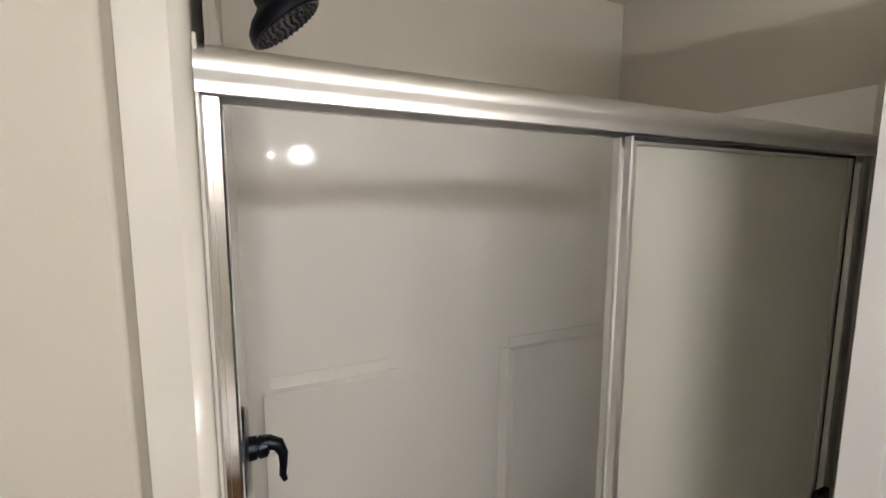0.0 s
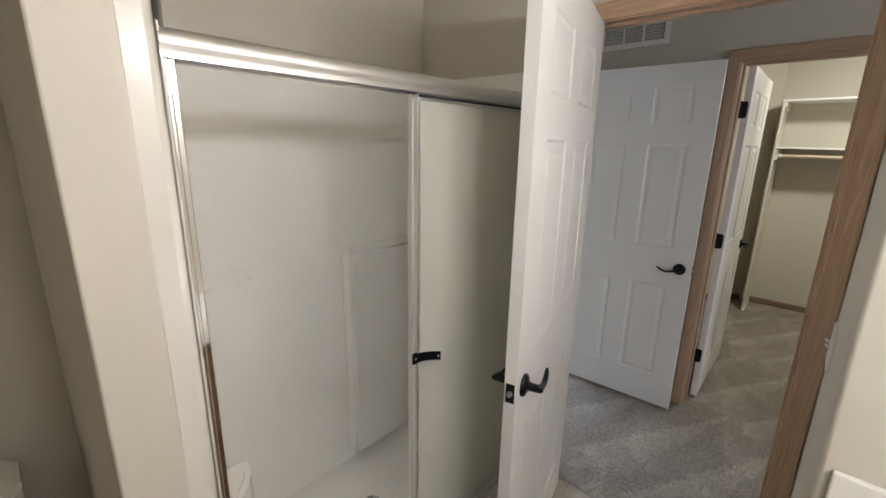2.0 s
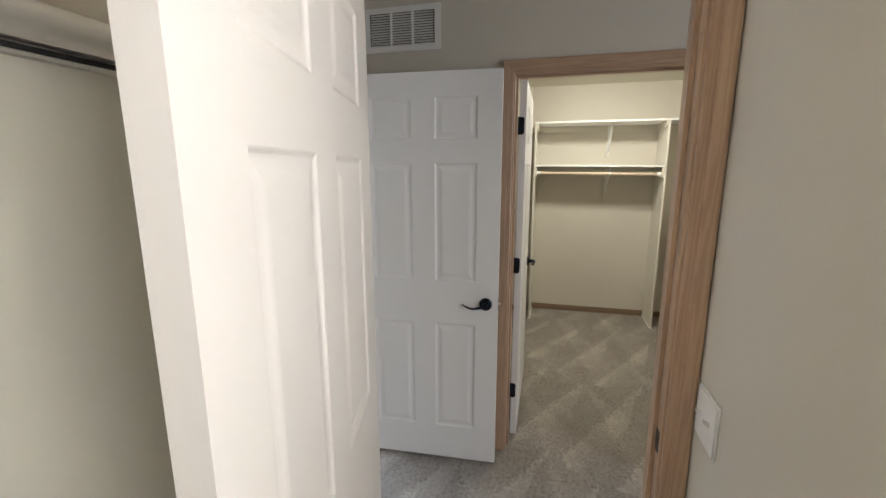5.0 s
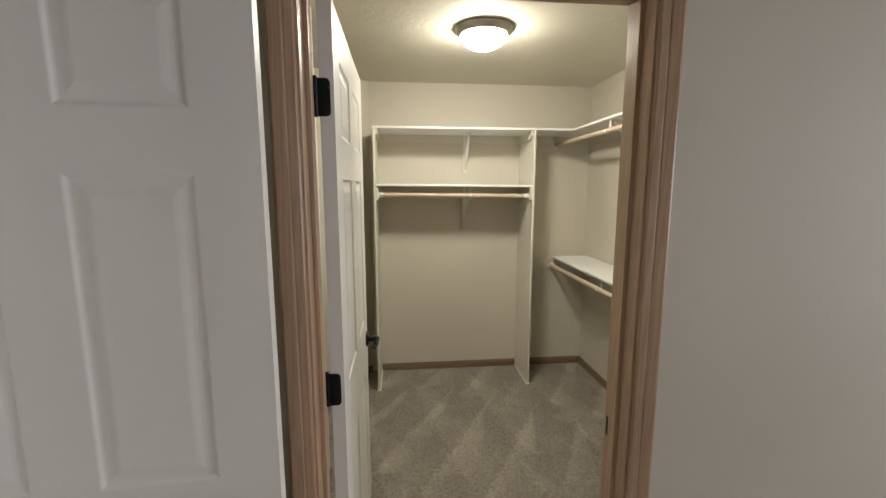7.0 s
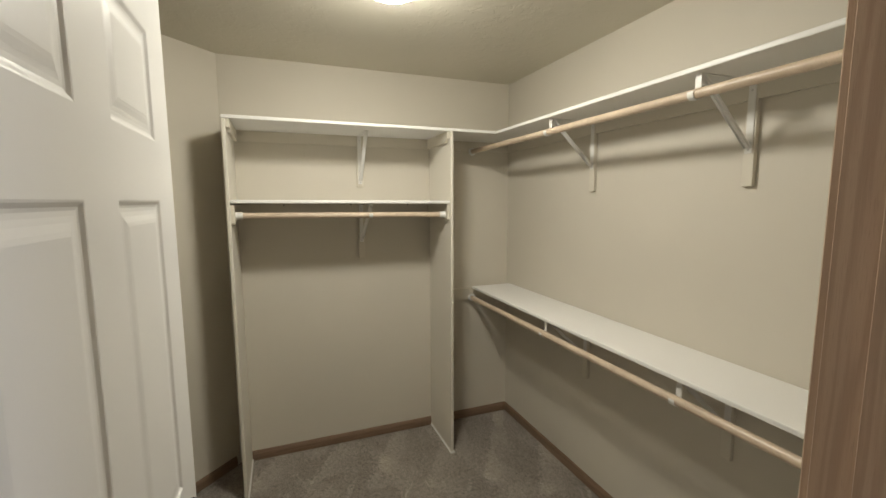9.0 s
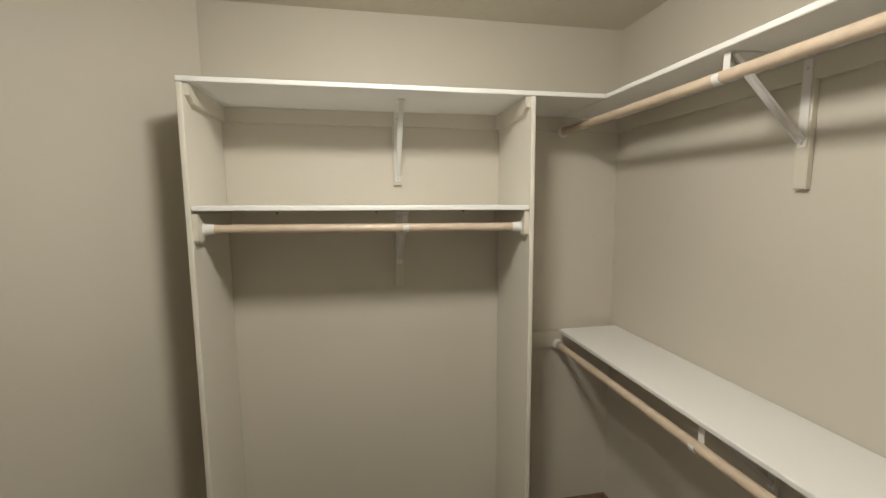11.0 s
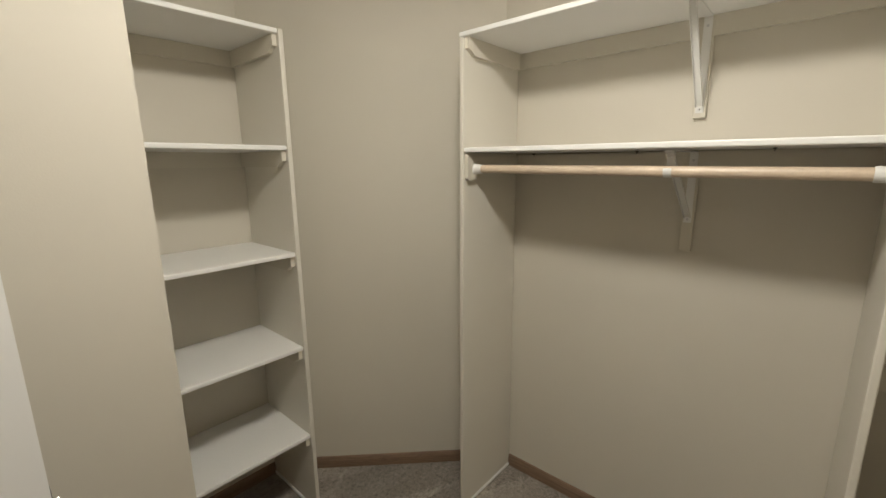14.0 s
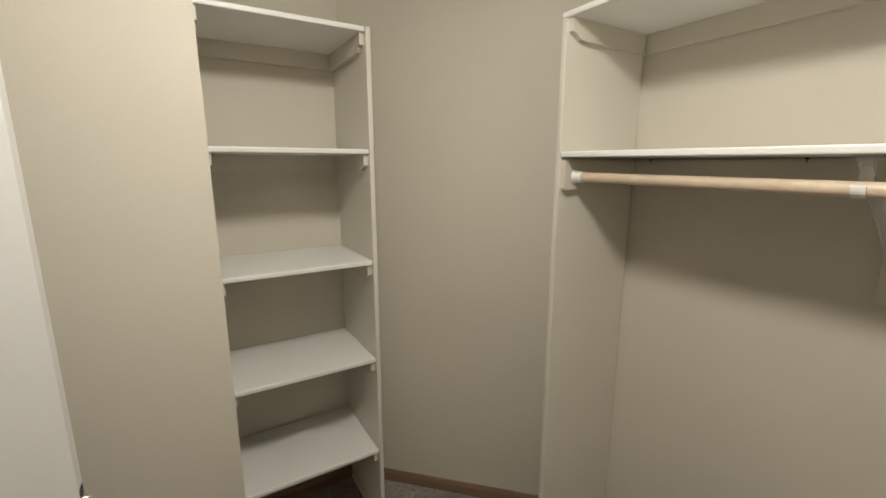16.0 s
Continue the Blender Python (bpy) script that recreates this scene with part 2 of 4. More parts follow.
def add_prism(bm, outline, place, lift):
    """A flat outline of (u, v), put in space by place(u, v), drawn out by the vector lift."""
    a = [bm.verts.new(place(u, v)) for u, v in outline]
    b = [bm.verts.new(Vector(place(u, v)) + Vector(lift)) for u, v in outline]
    bm.faces.new(a)
    bm.faces.new(b[::-1])
    for i in range(len(a)):
        j = (i + 1) % len(a)
        bm.faces.new((a[i], b[i], b[j], a[j]))


def empty(name, m=None):
    ob = new(name)
    ob.empty_display_size = 0.1
    if m:
        ob.matrix_basis = m
    return ob


# ---- structure ----


def wall(name, p, q, thick, openings=(), z0=0.0, z1=H, label=""):
    """A wall whose seen face runs from p to q; its body lies to the left of that way. openings: (start, end, height) along it."""
    p, q = Vector((*p, 0)), Vector((*q, 0))
    d = (q - p).normalized()
    length = (q - p).length
    n = Vector((-d.y, d.x, 0)) * thick
    outline = [(0, z0)]
    for a, b, h in openings:
        outline += [(a, z0), (a, h), (b, h), (b, z0)]
    outline += [(length, z0), (length, z1), (0, z1)]
    bm = bmesh.new()
    add_prism(bm, outline, lambda u, v: p + d * u + Vector((0, 0, v)), n)
    return part(name, bm, WALL, label=label or "smooth cream-beige painted drywall wall", kind="structure")


CASING = [(0.0, 0.0), (0.0, 0.010), (0.003, 0.0125), (0.019, 0.0135), (0.022, 0.0130), (0.026, 0.0150), (0.042, 0.0170), (0.050, 0.0180), (0.055, 0.0168), (0.057, 0.014), (0.057, 0.0)]


def casing(name, p, u, n, width, height, head_mat):
    """Three mitred lengths of moulded oak round a doorway. p: the jamb's foot; u: along the wall; n: out of it."""
    p, u, n = Vector(p), Vector(u), Vector(n)
    top = empty(name)
    tagged(top, "moulded oak casing around a doorway", "", "", "structure")
    r = 0.006

    def length(kind, mat, ends):
        bm = bmesh.new()
        rows = [[bm.verts.new(p + u * f(w)[0] + Vector((0, 0, f(w)[1])) + n * d) for w, d in CASING] for f in ends]
        for i in range(len(CASING) - 1):
            bm.faces.new((rows[0][i], rows[0][i + 1], rows[1][i + 1], rows[1][i]))
        bm.faces.new(rows[0])
        bm.faces.new(rows[1][::-1])
        part(kind, bm, mat, top)

    length("side_casing", OAK_V, (lambda w: (-r - w, 0.0), lambda w: (-r - w, height + r + w)))
    length("side_casing", OAK_V, (lambda w: (width + r + w, 0.0), lambda w: (width + r + w, height + r + w)))
    length("head_casing", head_mat, (lambda w: (-r - w, height + r + w), lambda w: (width + r + w, height + r + w)))
    return top


def jamb(name, p, u, n, width, height, depth, head_mat, stop_at):
    """The oak lining of a doorway: two legs, a head, and the stop that the door closes against."""
    p, u, n = Vector(p), Vector(u), Vector(n)
    top = empty(name)
    tagged(top, "oak door jamb lining with a door stop", "", "", "structure")

    def lining(kind, mat, a, b, z0, z1, d0, d1):
        bm = bmesh.new()
        add_prism(bm, [(a, z0), (b, z0), (b, z1), (a, z1)], lambda s, z: p + u * s + Vector((0, 0, z)) - n * d0, -n * (d1 - d0))
        bmesh.ops.bevel(bm, geom=list(bm.edges), offset=0.001, segments=1, affect="EDGES")
        part(kind, bm, mat, top)

    lining("jamb_leg", OAK_V, -0.018, 0.0, 0.0, height, -0.001, depth + 0.001)
    lining("jamb_leg", OAK_V, width, width + 0.018, 0.0, height, -0.001, depth + 0.001)
    lining("jamb_head", head_mat, -0.018, width + 0.018, height, height + 0.018, -0.001, depth + 0.001)
    lining("door_stop", OAK_V, 0.0, 0.011, 0.0, height - 0.011, stop_at, stop_at + 0.034)
    lining("door_stop", OAK_V, width - 0.011, width, 0.0, height - 0.011, stop_at, stop_at + 0.034)
    lining("door_stop", head_mat, 0.0, width, height - 0.011, height, stop_at, stop_at + 0.034)
    return top


# plan, in metres
BX0, BX1 = 1.645, 1.765      # wall between bathroom and hall
BY0, BY1 = 0.095, 0.892     # bathroom doorway
CX0, CX1 = 2.812, 2.932      # wall between hall and closet
CY0, CY1 = -0.205, 0.575     # closet doorway
DH = 2.045                   # height of the doorways
HY = 1.405                   # hall wall with the doorway to the landing
LX0, LX1 = 1.892, 2.664      # landing doorway
XB, YR = 5.420, -1.250       # closet's back and side wall
T = 0.12
NY = 1.640               # bathroom's north wall
RY0, VX = 0.030, 1.100    # return wall beside the doorway, wall at the vanity's end
SY = -0.560              # bathroom's south wall

wall("wall_bathroom_east", (BX0, NY), (BX0, RY0), BX1 - BX0, [(NY - BY1 - 0.018, NY - BY0 + 0.018, DH + 0.018)])
bm = bmesh.new()
nose = [(VX + 0.01 - 0.01 * math.sin(a), RY0 - 0.01 + 0.01 * math.cos(a)) for a in np.linspace(0, math.pi / 2, 11)]
add_prism(bm, [(BX1, RY0)] + nose + [(VX, SY), (BX1, SY)], lambda u, v: Vector((u, v, 0)), (0, 0, H))
smooth_rounds(part("wall_bathroom_return", bm, WALL, label="cream drywall return with a bullnosed corner", kind="structure"))
wall("wall_bathroom_south", (VX, SY), (-1.5, SY), T)
wall("wall_bathroom_west", (-1.5, SY), (-1.5, NY), T)
wall("wall_bathroom_north", (-1.5, NY), (BX0, NY), T)
wall("wall_shower_side", (1.503, NY - 0.002), (1.503, 0.870), BX0 - 1.503 - 0.002)
wall("wall_closet_front", (CX0, HY + T), (CX0, -4.6), CX1 - CX0, [(HY + T - CY1 - 0.018, HY + T - CY0 + 0.018, DH + 0.018)])
wall("wall_hall_landing", (BX1, HY), (CX0, HY), T, [(LX0 - BX1 - 0.018, LX1 - BX1 + 0.018, DH + 0.018)])
wall("wall_closet_back", (XB, 0.62), (XB, YR), T)
wall("wall_closet_side", (XB + T, YR), (CX1, YR), T)
wall("wall_closet_left", (CX1, 0.779), (4.042, 0.779), T)
wall("wall_niche_side", (4.042, 0.779 + T), (4.042, 1.44), T)
wall("wall_niche_back", (4.042 - T, 1.44), (4.60, 1.44), T)
wall("wall_closet_diagonal", (4.60, 1.44), (XB, 0.62), T)
wall("wall_bedroom_north", (-1.8, SY - T - 0.01), (BX1, SY - T - 0.01), 0.009)
wall("wall_bedroom_west", (-1.8, -4.6), (-1.8, SY - T), T)
wall("wall_bedroom_south", (CX0, -4.6), (-1.8, -4.6), T)
wall("wall_landing_far", (1.0, 3.45), (6.2, 3.45), T, z0=-2.2)
wall("wall_landing_west", (1.0, NY + T), (1.0, 3.45), T)
wall("wall_landing_east", (6.2, 3.57), (6.2, 1.6), T, z0=-2.2)

# partition between toilet and shower; the shower's flange is lapped into its stepped end
bm = bmesh.new()
step = [(0.060, NY - 0.001), (0.060, 0.854), (0.0612, 0.8512), (0.064, 0.850), (0.148, 0.850), (0.1508, 0.8512), (0.152, 0.854), (0.152, 0.906), (0.205, 0.906), (0.205, NY - 0.001)]
add_prism(bm, step, lambda u, v: Vector((u, v, 0)), (0, 0, H))
smooth_rounds(part("wall_partition", bm, WALL, label="cream drywall partition with a stepped end beside the shower", kind="structure"))

block("ceiling", -1.9, 6.4, -4.8, 3.7, H, H + 0.12, CEILING, kind="structure", bevel=0, label="cream knockdown-textured ceiling")
block("shower_soffit", 0.2055, 1.5025, 0.92, NY - 0.0005, 2.32, H - 0.0005, CEILING, kind="structure", bevel=0, label="lowered cream ceiling over the shower")
block("floor_carpet", 1.690, 6.4, -4.8, 2.62, -0.10, 0.0, CARPET, kind="structure", bevel=0, label="greige cut-pile carpet with vacuum streaks")
block("floor_carpet_landing", 0.9, 4.15, 2.6201, 3.45, -0.10, 0.0, CARPET, kind="structure", bevel=0, label="greige cut-pile carpet on the landing")
for k in range(8):
    block("stair", 4.15 + 0.26 * k, 4.41 + 0.26 * k, 2.6201, 3.449, -0.19 * (k + 1) - 0.1, -0.19 * (k + 1), CARPET, kind="structure", bevel=0.012, seg=2, label="carpeted stair going down")
block("floor_carpet_bedroom", -1.9, 1.6895, -4.8, SY - T, -0.10, 0.0, CARPET, kind="structure", bevel=0, label="greige cut-pile bedroom carpet")
tile_bed = block("floor_bathroom", -1.6, 1.6895, SY - T, NY + 0.1, -0.10, -0.003, GROUT, kind="structure", bevel=0, label="bathroom floor of stone-look vinyl tiles")

casing("casing_bathroom", (BX0, BY1, 0), (0, -1, 0), (-1, 0, 0), BY1 - BY0, DH, OAK_Y)
casing("casing_bathroom_hall_side", (BX1, BY0, 0), (0, 1, 0), (1, 0, 0), BY1 - BY0, DH, OAK_Y)
jamb("jamb_bathroom", (BX0, BY1, 0), (0, -1, 0), (-1, 0, 0), BY1 - BY0, DH, BX1 - BX0, OAK_Y, 0.037)
casing("casing_closet", (CX0, CY1, 0), (0, -1, 0), (-1, 0, 0), CY1 - CY0, DH, OAK_Y)
casing("casing_closet_inner_side", (CX1, CY0, 0), (0, 1, 0), (1, 0, 0), CY1 - CY0, DH, OAK_Y)
jamb("jamb_closet", (CX0, CY1, 0), (0, -1, 0), (-1, 0, 0), CY1 - CY0, DH, CX1 - CX0, OAK_Y, 0.046)
casing("casing_landing", (LX0, HY, 0), (1, 0, 0), (0, -1, 0), LX1 - LX0, DH, OAK_X)
jamb("jamb_landing", (LX0, HY, 0), (1, 0, 0), (0, -1, 0), LX1 - LX0, DH, T, OAK_X, 0.037)

BASE = [(0, 0), (0.012, 0), (0.012, 0.040), (0.0095, 0.046), (0.0095, 0.049), (0.006, 0.057), (0, 0.060)]


def baseboard(p, q, mat):
    """A moulded oak length at the foot of a wall; the wall lies to the left of the way from p to q."""
    p, q = Vector((*p, 0)), Vector((*q, 0))
    d = (q - p).normalized()
    n = Vector((d.y, -d.x, 0))
    bm = bmesh.new()
    add_prism(bm, BASE, lambda u, v: p + n * (u + 0.0005) + Vector((0, 0, v + 0.001)), q - p)
    part("baseboard", bm, mat, label="stained oak baseboard along the wall", kind="structure")


baseboard((XB, 0.551), (XB, -0.637), BASE_Y)
baseboard((XB, -0.661), (XB, YR), BASE_Y)
baseboard((XB - 0.013, YR), (CX1, YR), BASE_X)
baseboard((CX1, 0.779), (4.042, 0.779), BASE_X)
baseboard((4.042, 0.781), (4.042, 1.44), BASE_Y)
baseboard((4.065, 1.44), (4.571, 1.44), BASE_X)
baseboard((4.612, 1.428), (5.398, 0.642), BASE_D)
baseboard((CX0, HY), (CX0, CY1 + 0.064), BASE_Y)
baseboard((CX0, CY0 - 0.064), (CX0, -4.6), BASE_Y)
baseboard((1.0, 3.45), (4.14, 3.45), BASE_X)
baseboard((-1.5, NY), (0.059, NY), BASE_X)


# ---- doors ----
def add_door_leaf(bm, w, h, t, side):
    """A six-panel leaf from the hinge edge at x = 0; its faces lie at y = -0.01 and -0.01 - t, mirrored by side."""
    stile, mull = 0.113, 0.114
    pw = (w - 2 * stile - mull) / 2
    xs = [0, stile, stile + pw, stile + pw + mull, w - stile, w]
    zs = [0, 0.19, 0.785, 1.012, 1.608, 1.718, 1.917, h]
    rings = [(0.0, 0.0), (0.003, 0.0008), (0.008, 0.0040), (0.012, 0.0050), (0.018, 0.0050), (0.025, 0.0042), (0.034, 0.0022), (0.040, 0.0013), (0.044, 0.0012)]
    for y, out in ((-0.010, 1), (-0.010 - t, -1)):
        for i in range(5):
            for k in range(7):
                x0, x1, z0, z1 = xs[i], xs[i + 1], zs[k], zs[k + 1]
                if i in (1, 3) and k in (1, 3, 5):
                    prev = None
                    for inset, deep in rings:
                        ring = [bm.verts.new((a, side * (y - out * deep), c)) for a, c in
                                ((x0 + inset, z0 + inset), (x1 - inset, z0 + inset), (x1 - inset, z1 - inset), (x0 + inset, z1 - inset))]
                        if prev:
                            for j in range(4):
                                bm.faces.new((prev[j], prev[(j + 1) % 4], ring[(j + 1) % 4], ring[j]))
                        prev = ring
                    bm.faces.new(prev)
                else:
                    bm.faces.new([bm.verts.new((a, side * y, c)) for a, c in ((x0, z0), (x1, z0), (x1, z1), (x0, z1))])
    ya, yb = side * -0.010, side * (-0.010 - t)
    for quad in (((0, ya, 0), (0, yb, 0), (0, yb, h), (0, ya, h)), ((w, ya, 0), (w, yb, 0), (w, yb, h), (w, ya, h)),
                 ((0, ya, 0), (w, ya, 0), (w, yb, 0), (0, yb, 0)), ((0, ya, h), (w, ya, h), (w, yb, h), (0, yb, h))):
        bm.faces.new([bm.verts.new(q) for q in quad])
    bmesh.ops.remove_doubles(bm, verts=bm.verts, dist=0.0002)


def lever(parent, x, y, z, out):
    """A bronze lever set: round rose, neck and a curved lever that points to the hinge."""
    bm = bmesh.new()
    place = Matrix.Translation((x, y, z)) @ Matrix.Rotation(radians(-90 * out), 4, "X")
    add_lathe(bm, [(0, 0), (0.033, 0), (0.033, 0.004), (0.030, 0.009), (0.022, 0.0125), (0.0, 0.0125)], place)
    rose = part("handle_rose", bm, BRONZE, parent)
    smooth(rose)
    bm = bmesh.new()
    add_tube(bm, [(x, y + out * 0.012, z), (x, y + out * 0.045, z)], [0.0125, 0.0115], 16)
    path = [(x + 0.008, z), (x - 0.014, z - 0.002), (x - 0.036, z - 0.009), (x - 0.060, z - 0.014), (x - 0.082, z - 0.011), (x - 0.102, z - 0.003), (x - 0.116, z + 0.005)]
    add_tube(bm, [(a, y + out * (0.047 - 0.010 * (i / 6) ** 2), c) for i, (a, c) in enumerate(path)], [0.012, 0.0115, 0.0095, 0.0085, 0.008, 0.0072, 0.004], 12, 0.62)
    smooth(part("door_handle", bm, BRONZE, parent, "dark bronze lever handle"))


def hinge(parent, z, side, t):
    """A butt hinge: barrel at the pin, one leaf on the door's edge, one on the jamb."""
    bm = bmesh.new()
    add_tube(bm, [(0, 0, z - 0.046), (0, 0, z + 0.046)], 0.0062, 12)
    add_tube(bm, [(0, 0, z + 0.046), (0, 0, z + 0.050)], 0.0045, 12)
    place = lambda u, v: Vector((-0.0022, -side * (0.002 + u), z + v))
    c, w, hh = 0.010, 0.040, 0.045
    w, back = w - 0.006, -0.011
    outline = [(back, -hh), (w - c, -hh), (w - c * 0.3, -hh + c * 0.3), (w, -hh + c), (w, hh - c), (w - c * 0.3, hh - c * 0.3), (w - c, hh), (back, hh)]
    add_prism(bm, outline, place, (0.0018, 0, 0))
    part("hinge", bm, BRONZE, parent, "dark bronze butt hinge")
    bm = bmesh.new()
    for v in (-0.030, 0.0, 0.030):
        add_lathe(bm, [(0, 0.0008), (0.0035, 0.0006), (0.0040, 0)], Matrix.Translation((-0.0023, -side * (0.022 + (0.008 if v else -0.006)), z + v)) @ Matrix.Rotation(radians(-90), 4, "Y"), 8)
    part("hinge_screws", bm, BRONZE, parent)


def door(name, m, w, side, label, t=0.035, h=2.03, hz=0.915):
    bm = bmesh.new()
    add_door_leaf(bm, w, h, t, side)
    leaf = part(name, bm, WHITE, None, label, "structure", m)
    hx = w - 0.062
    lever(leaf, hx, -side * 0.010, hz, side)
    lever(leaf, hx, -side * (0.010 + t), hz, -side)
    for z in (0.285, 1.045, 1.80):
        hinge(leaf, z, side, t)
    yc = -side * (0.010 + t / 2)
    block("latch_plate", w - 0.0002, w + 0.0012, yc - 0.0125, yc + 0.0125, hz - 0.029, hz + 0.029, BRONZE, leaf, "dark bronze latch plate", bevel=0.0006)
    bm = bmesh.new()
    add_tube(bm, [(w, yc, hz), (w + 0.011, yc, hz)], [0.0085, 0.0065], 14)
    smooth(part("latch_bolt", bm, CHROME, leaf, "bright steel latch bolt"))
    return leaf


A_ANGLE, B_ANGLE, C_ANGLE = 194.1, -86.6, 0.4
door("door_1", pose(1.641, 0.882, 0.012, 0, 0, A_ANGLE), 0.796, -1, "open white six-panel door with bronze lever at the shower", hz=0.930)
door("door_2", pose(2.662, 1.384, 0.014, 0, 0, B_ANGLE), 0.765, 1, "open white six-panel door standing against the hall wall", hz=0.901)
door("door_3", pose(2.948, 0.571, 0.014, 0, 0, C_ANGLE), 0.797, 1, "open white six-panel door swung into the closet")

for n_, (x, y0, y1, z) in enumerate(((BX0 + 0.012, BY0, BY0 + 0.0015, 0.927), (CX1 - 0.040, CY0, CY0 + 0.0015, 0.929))):
    strike = block("strike_plate", x, x + 0.028, y0, y1, z - 0.028, z + 0.028, BRONZE, None, "dark bronze strike plate let into the oak jamb", "structure", 0.0005)

# ---- return-air grille ----
def grille():
    y0, y1, z0, z1 = 0.952, 1.358, 2.184, 2.396
    x = CX0
    g = empty("return_air_grille", pose(x, (y0 + y1) / 2, z0))
    tagged(g, "white louvred metal return-air grille on the hall wall", "air vent")
    inv = g.matrix_basis.inverted()
    bm = bmesh.new()
    for a, b, c, d in ((y0, y1, z0, z0 + 0.030), (y0, y1, z1 - 0.026, z1), (y0, y0 + 0.030, z0 + 0.030, z1 - 0.026), (y1 - 0.030, y1, z0 + 0.030, z1 - 0.026)):
        add_box(bm, x - 0.009, x - 0.001, a, b, c, d)
    part("frame", bm, STEELWHITE, g, m=inv)
    inner0, inner1 = y0 + 0.030, y1 - 0.030
    third = (inner1 - inner0) / 3
    for k in (1, 2):
        block("mullion", x - 0.008, x - 0.002, inner0 + third * k - 0.006, inner0 + third * k + 0.006, z0 + 0.030, z1 - 0.026, STEELWHITE, g, bevel=0.0005, m=inv)
    # Dark sheet on the wall face paints the shade behind the slats.
    block("backing", x - 0.0016, x - 0.0004, inner0, inner1, z0 + 0.030, z1 - 0.026, DARK, g, bevel=0, m=inv)
    count = 13
    for k in range(3):
        for i in range(count):
            zc = z0 + 0.036 + i * (z1 - z0 - 0.066) / (count - 1)
            bm = bmesh.new()
            a, b = inner0 + third * k + 0.006, inner0 + third * (k + 1) - 0.006
            add_prism(bm, [(0, 0.0006), (-0.0062, -0.0082), (-0.0062, -0.0100), (0, -0.0018)], lambda u, v: Vector((x - 0.0018 + u, a, zc + v)), (0, b - a, 0))
            part("slat", bm, STEELWHITE, g, m=inv)


grille()


# ---- closet shelving ----
def shelf(name, outline_box, label, group):
    x0, x1, y0, y1, z = outline_box
    s = block(name, x0, x1, y0, y1, z - 0.018, z, SHELF, None, label, bevel=0.004, seg=2)
    return tagged(s, "", "shelf", group)


def add_cleat(bm, p, q, n, z, nose):
    """A cream strip below a shelf from p to q, with its free end at q rounded if nose is set."""
    p, q, n = Vector((*p, 0)), Vector((*q, 0)), Vector((*n, 0)) * 0.017
    d = q - p
    L = d.length
    d = d.normalized()
    if nose:
        outline = [(0, z), (0, z - 0.062), (L - 0.055, z - 0.062), (L - 0.036, z - 0.060), (L - 0.018, z - 0.046), (L, z - 0.040), (L, z)]
    else:
        outline = [(0, z), (0, z - 0.062), (L, z - 0.062), (L, z)]
    add_prism(bm, outline, lambda u, v: p + d * u + Vector((0, 0, v)), n)


def cleat(p, q, n, z, nose=False):
    bm = bmesh.new()
    add_cleat(bm, p, q, n, z - 0.0185, nose)
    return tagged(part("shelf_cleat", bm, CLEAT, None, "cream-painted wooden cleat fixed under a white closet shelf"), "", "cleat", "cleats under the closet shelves")


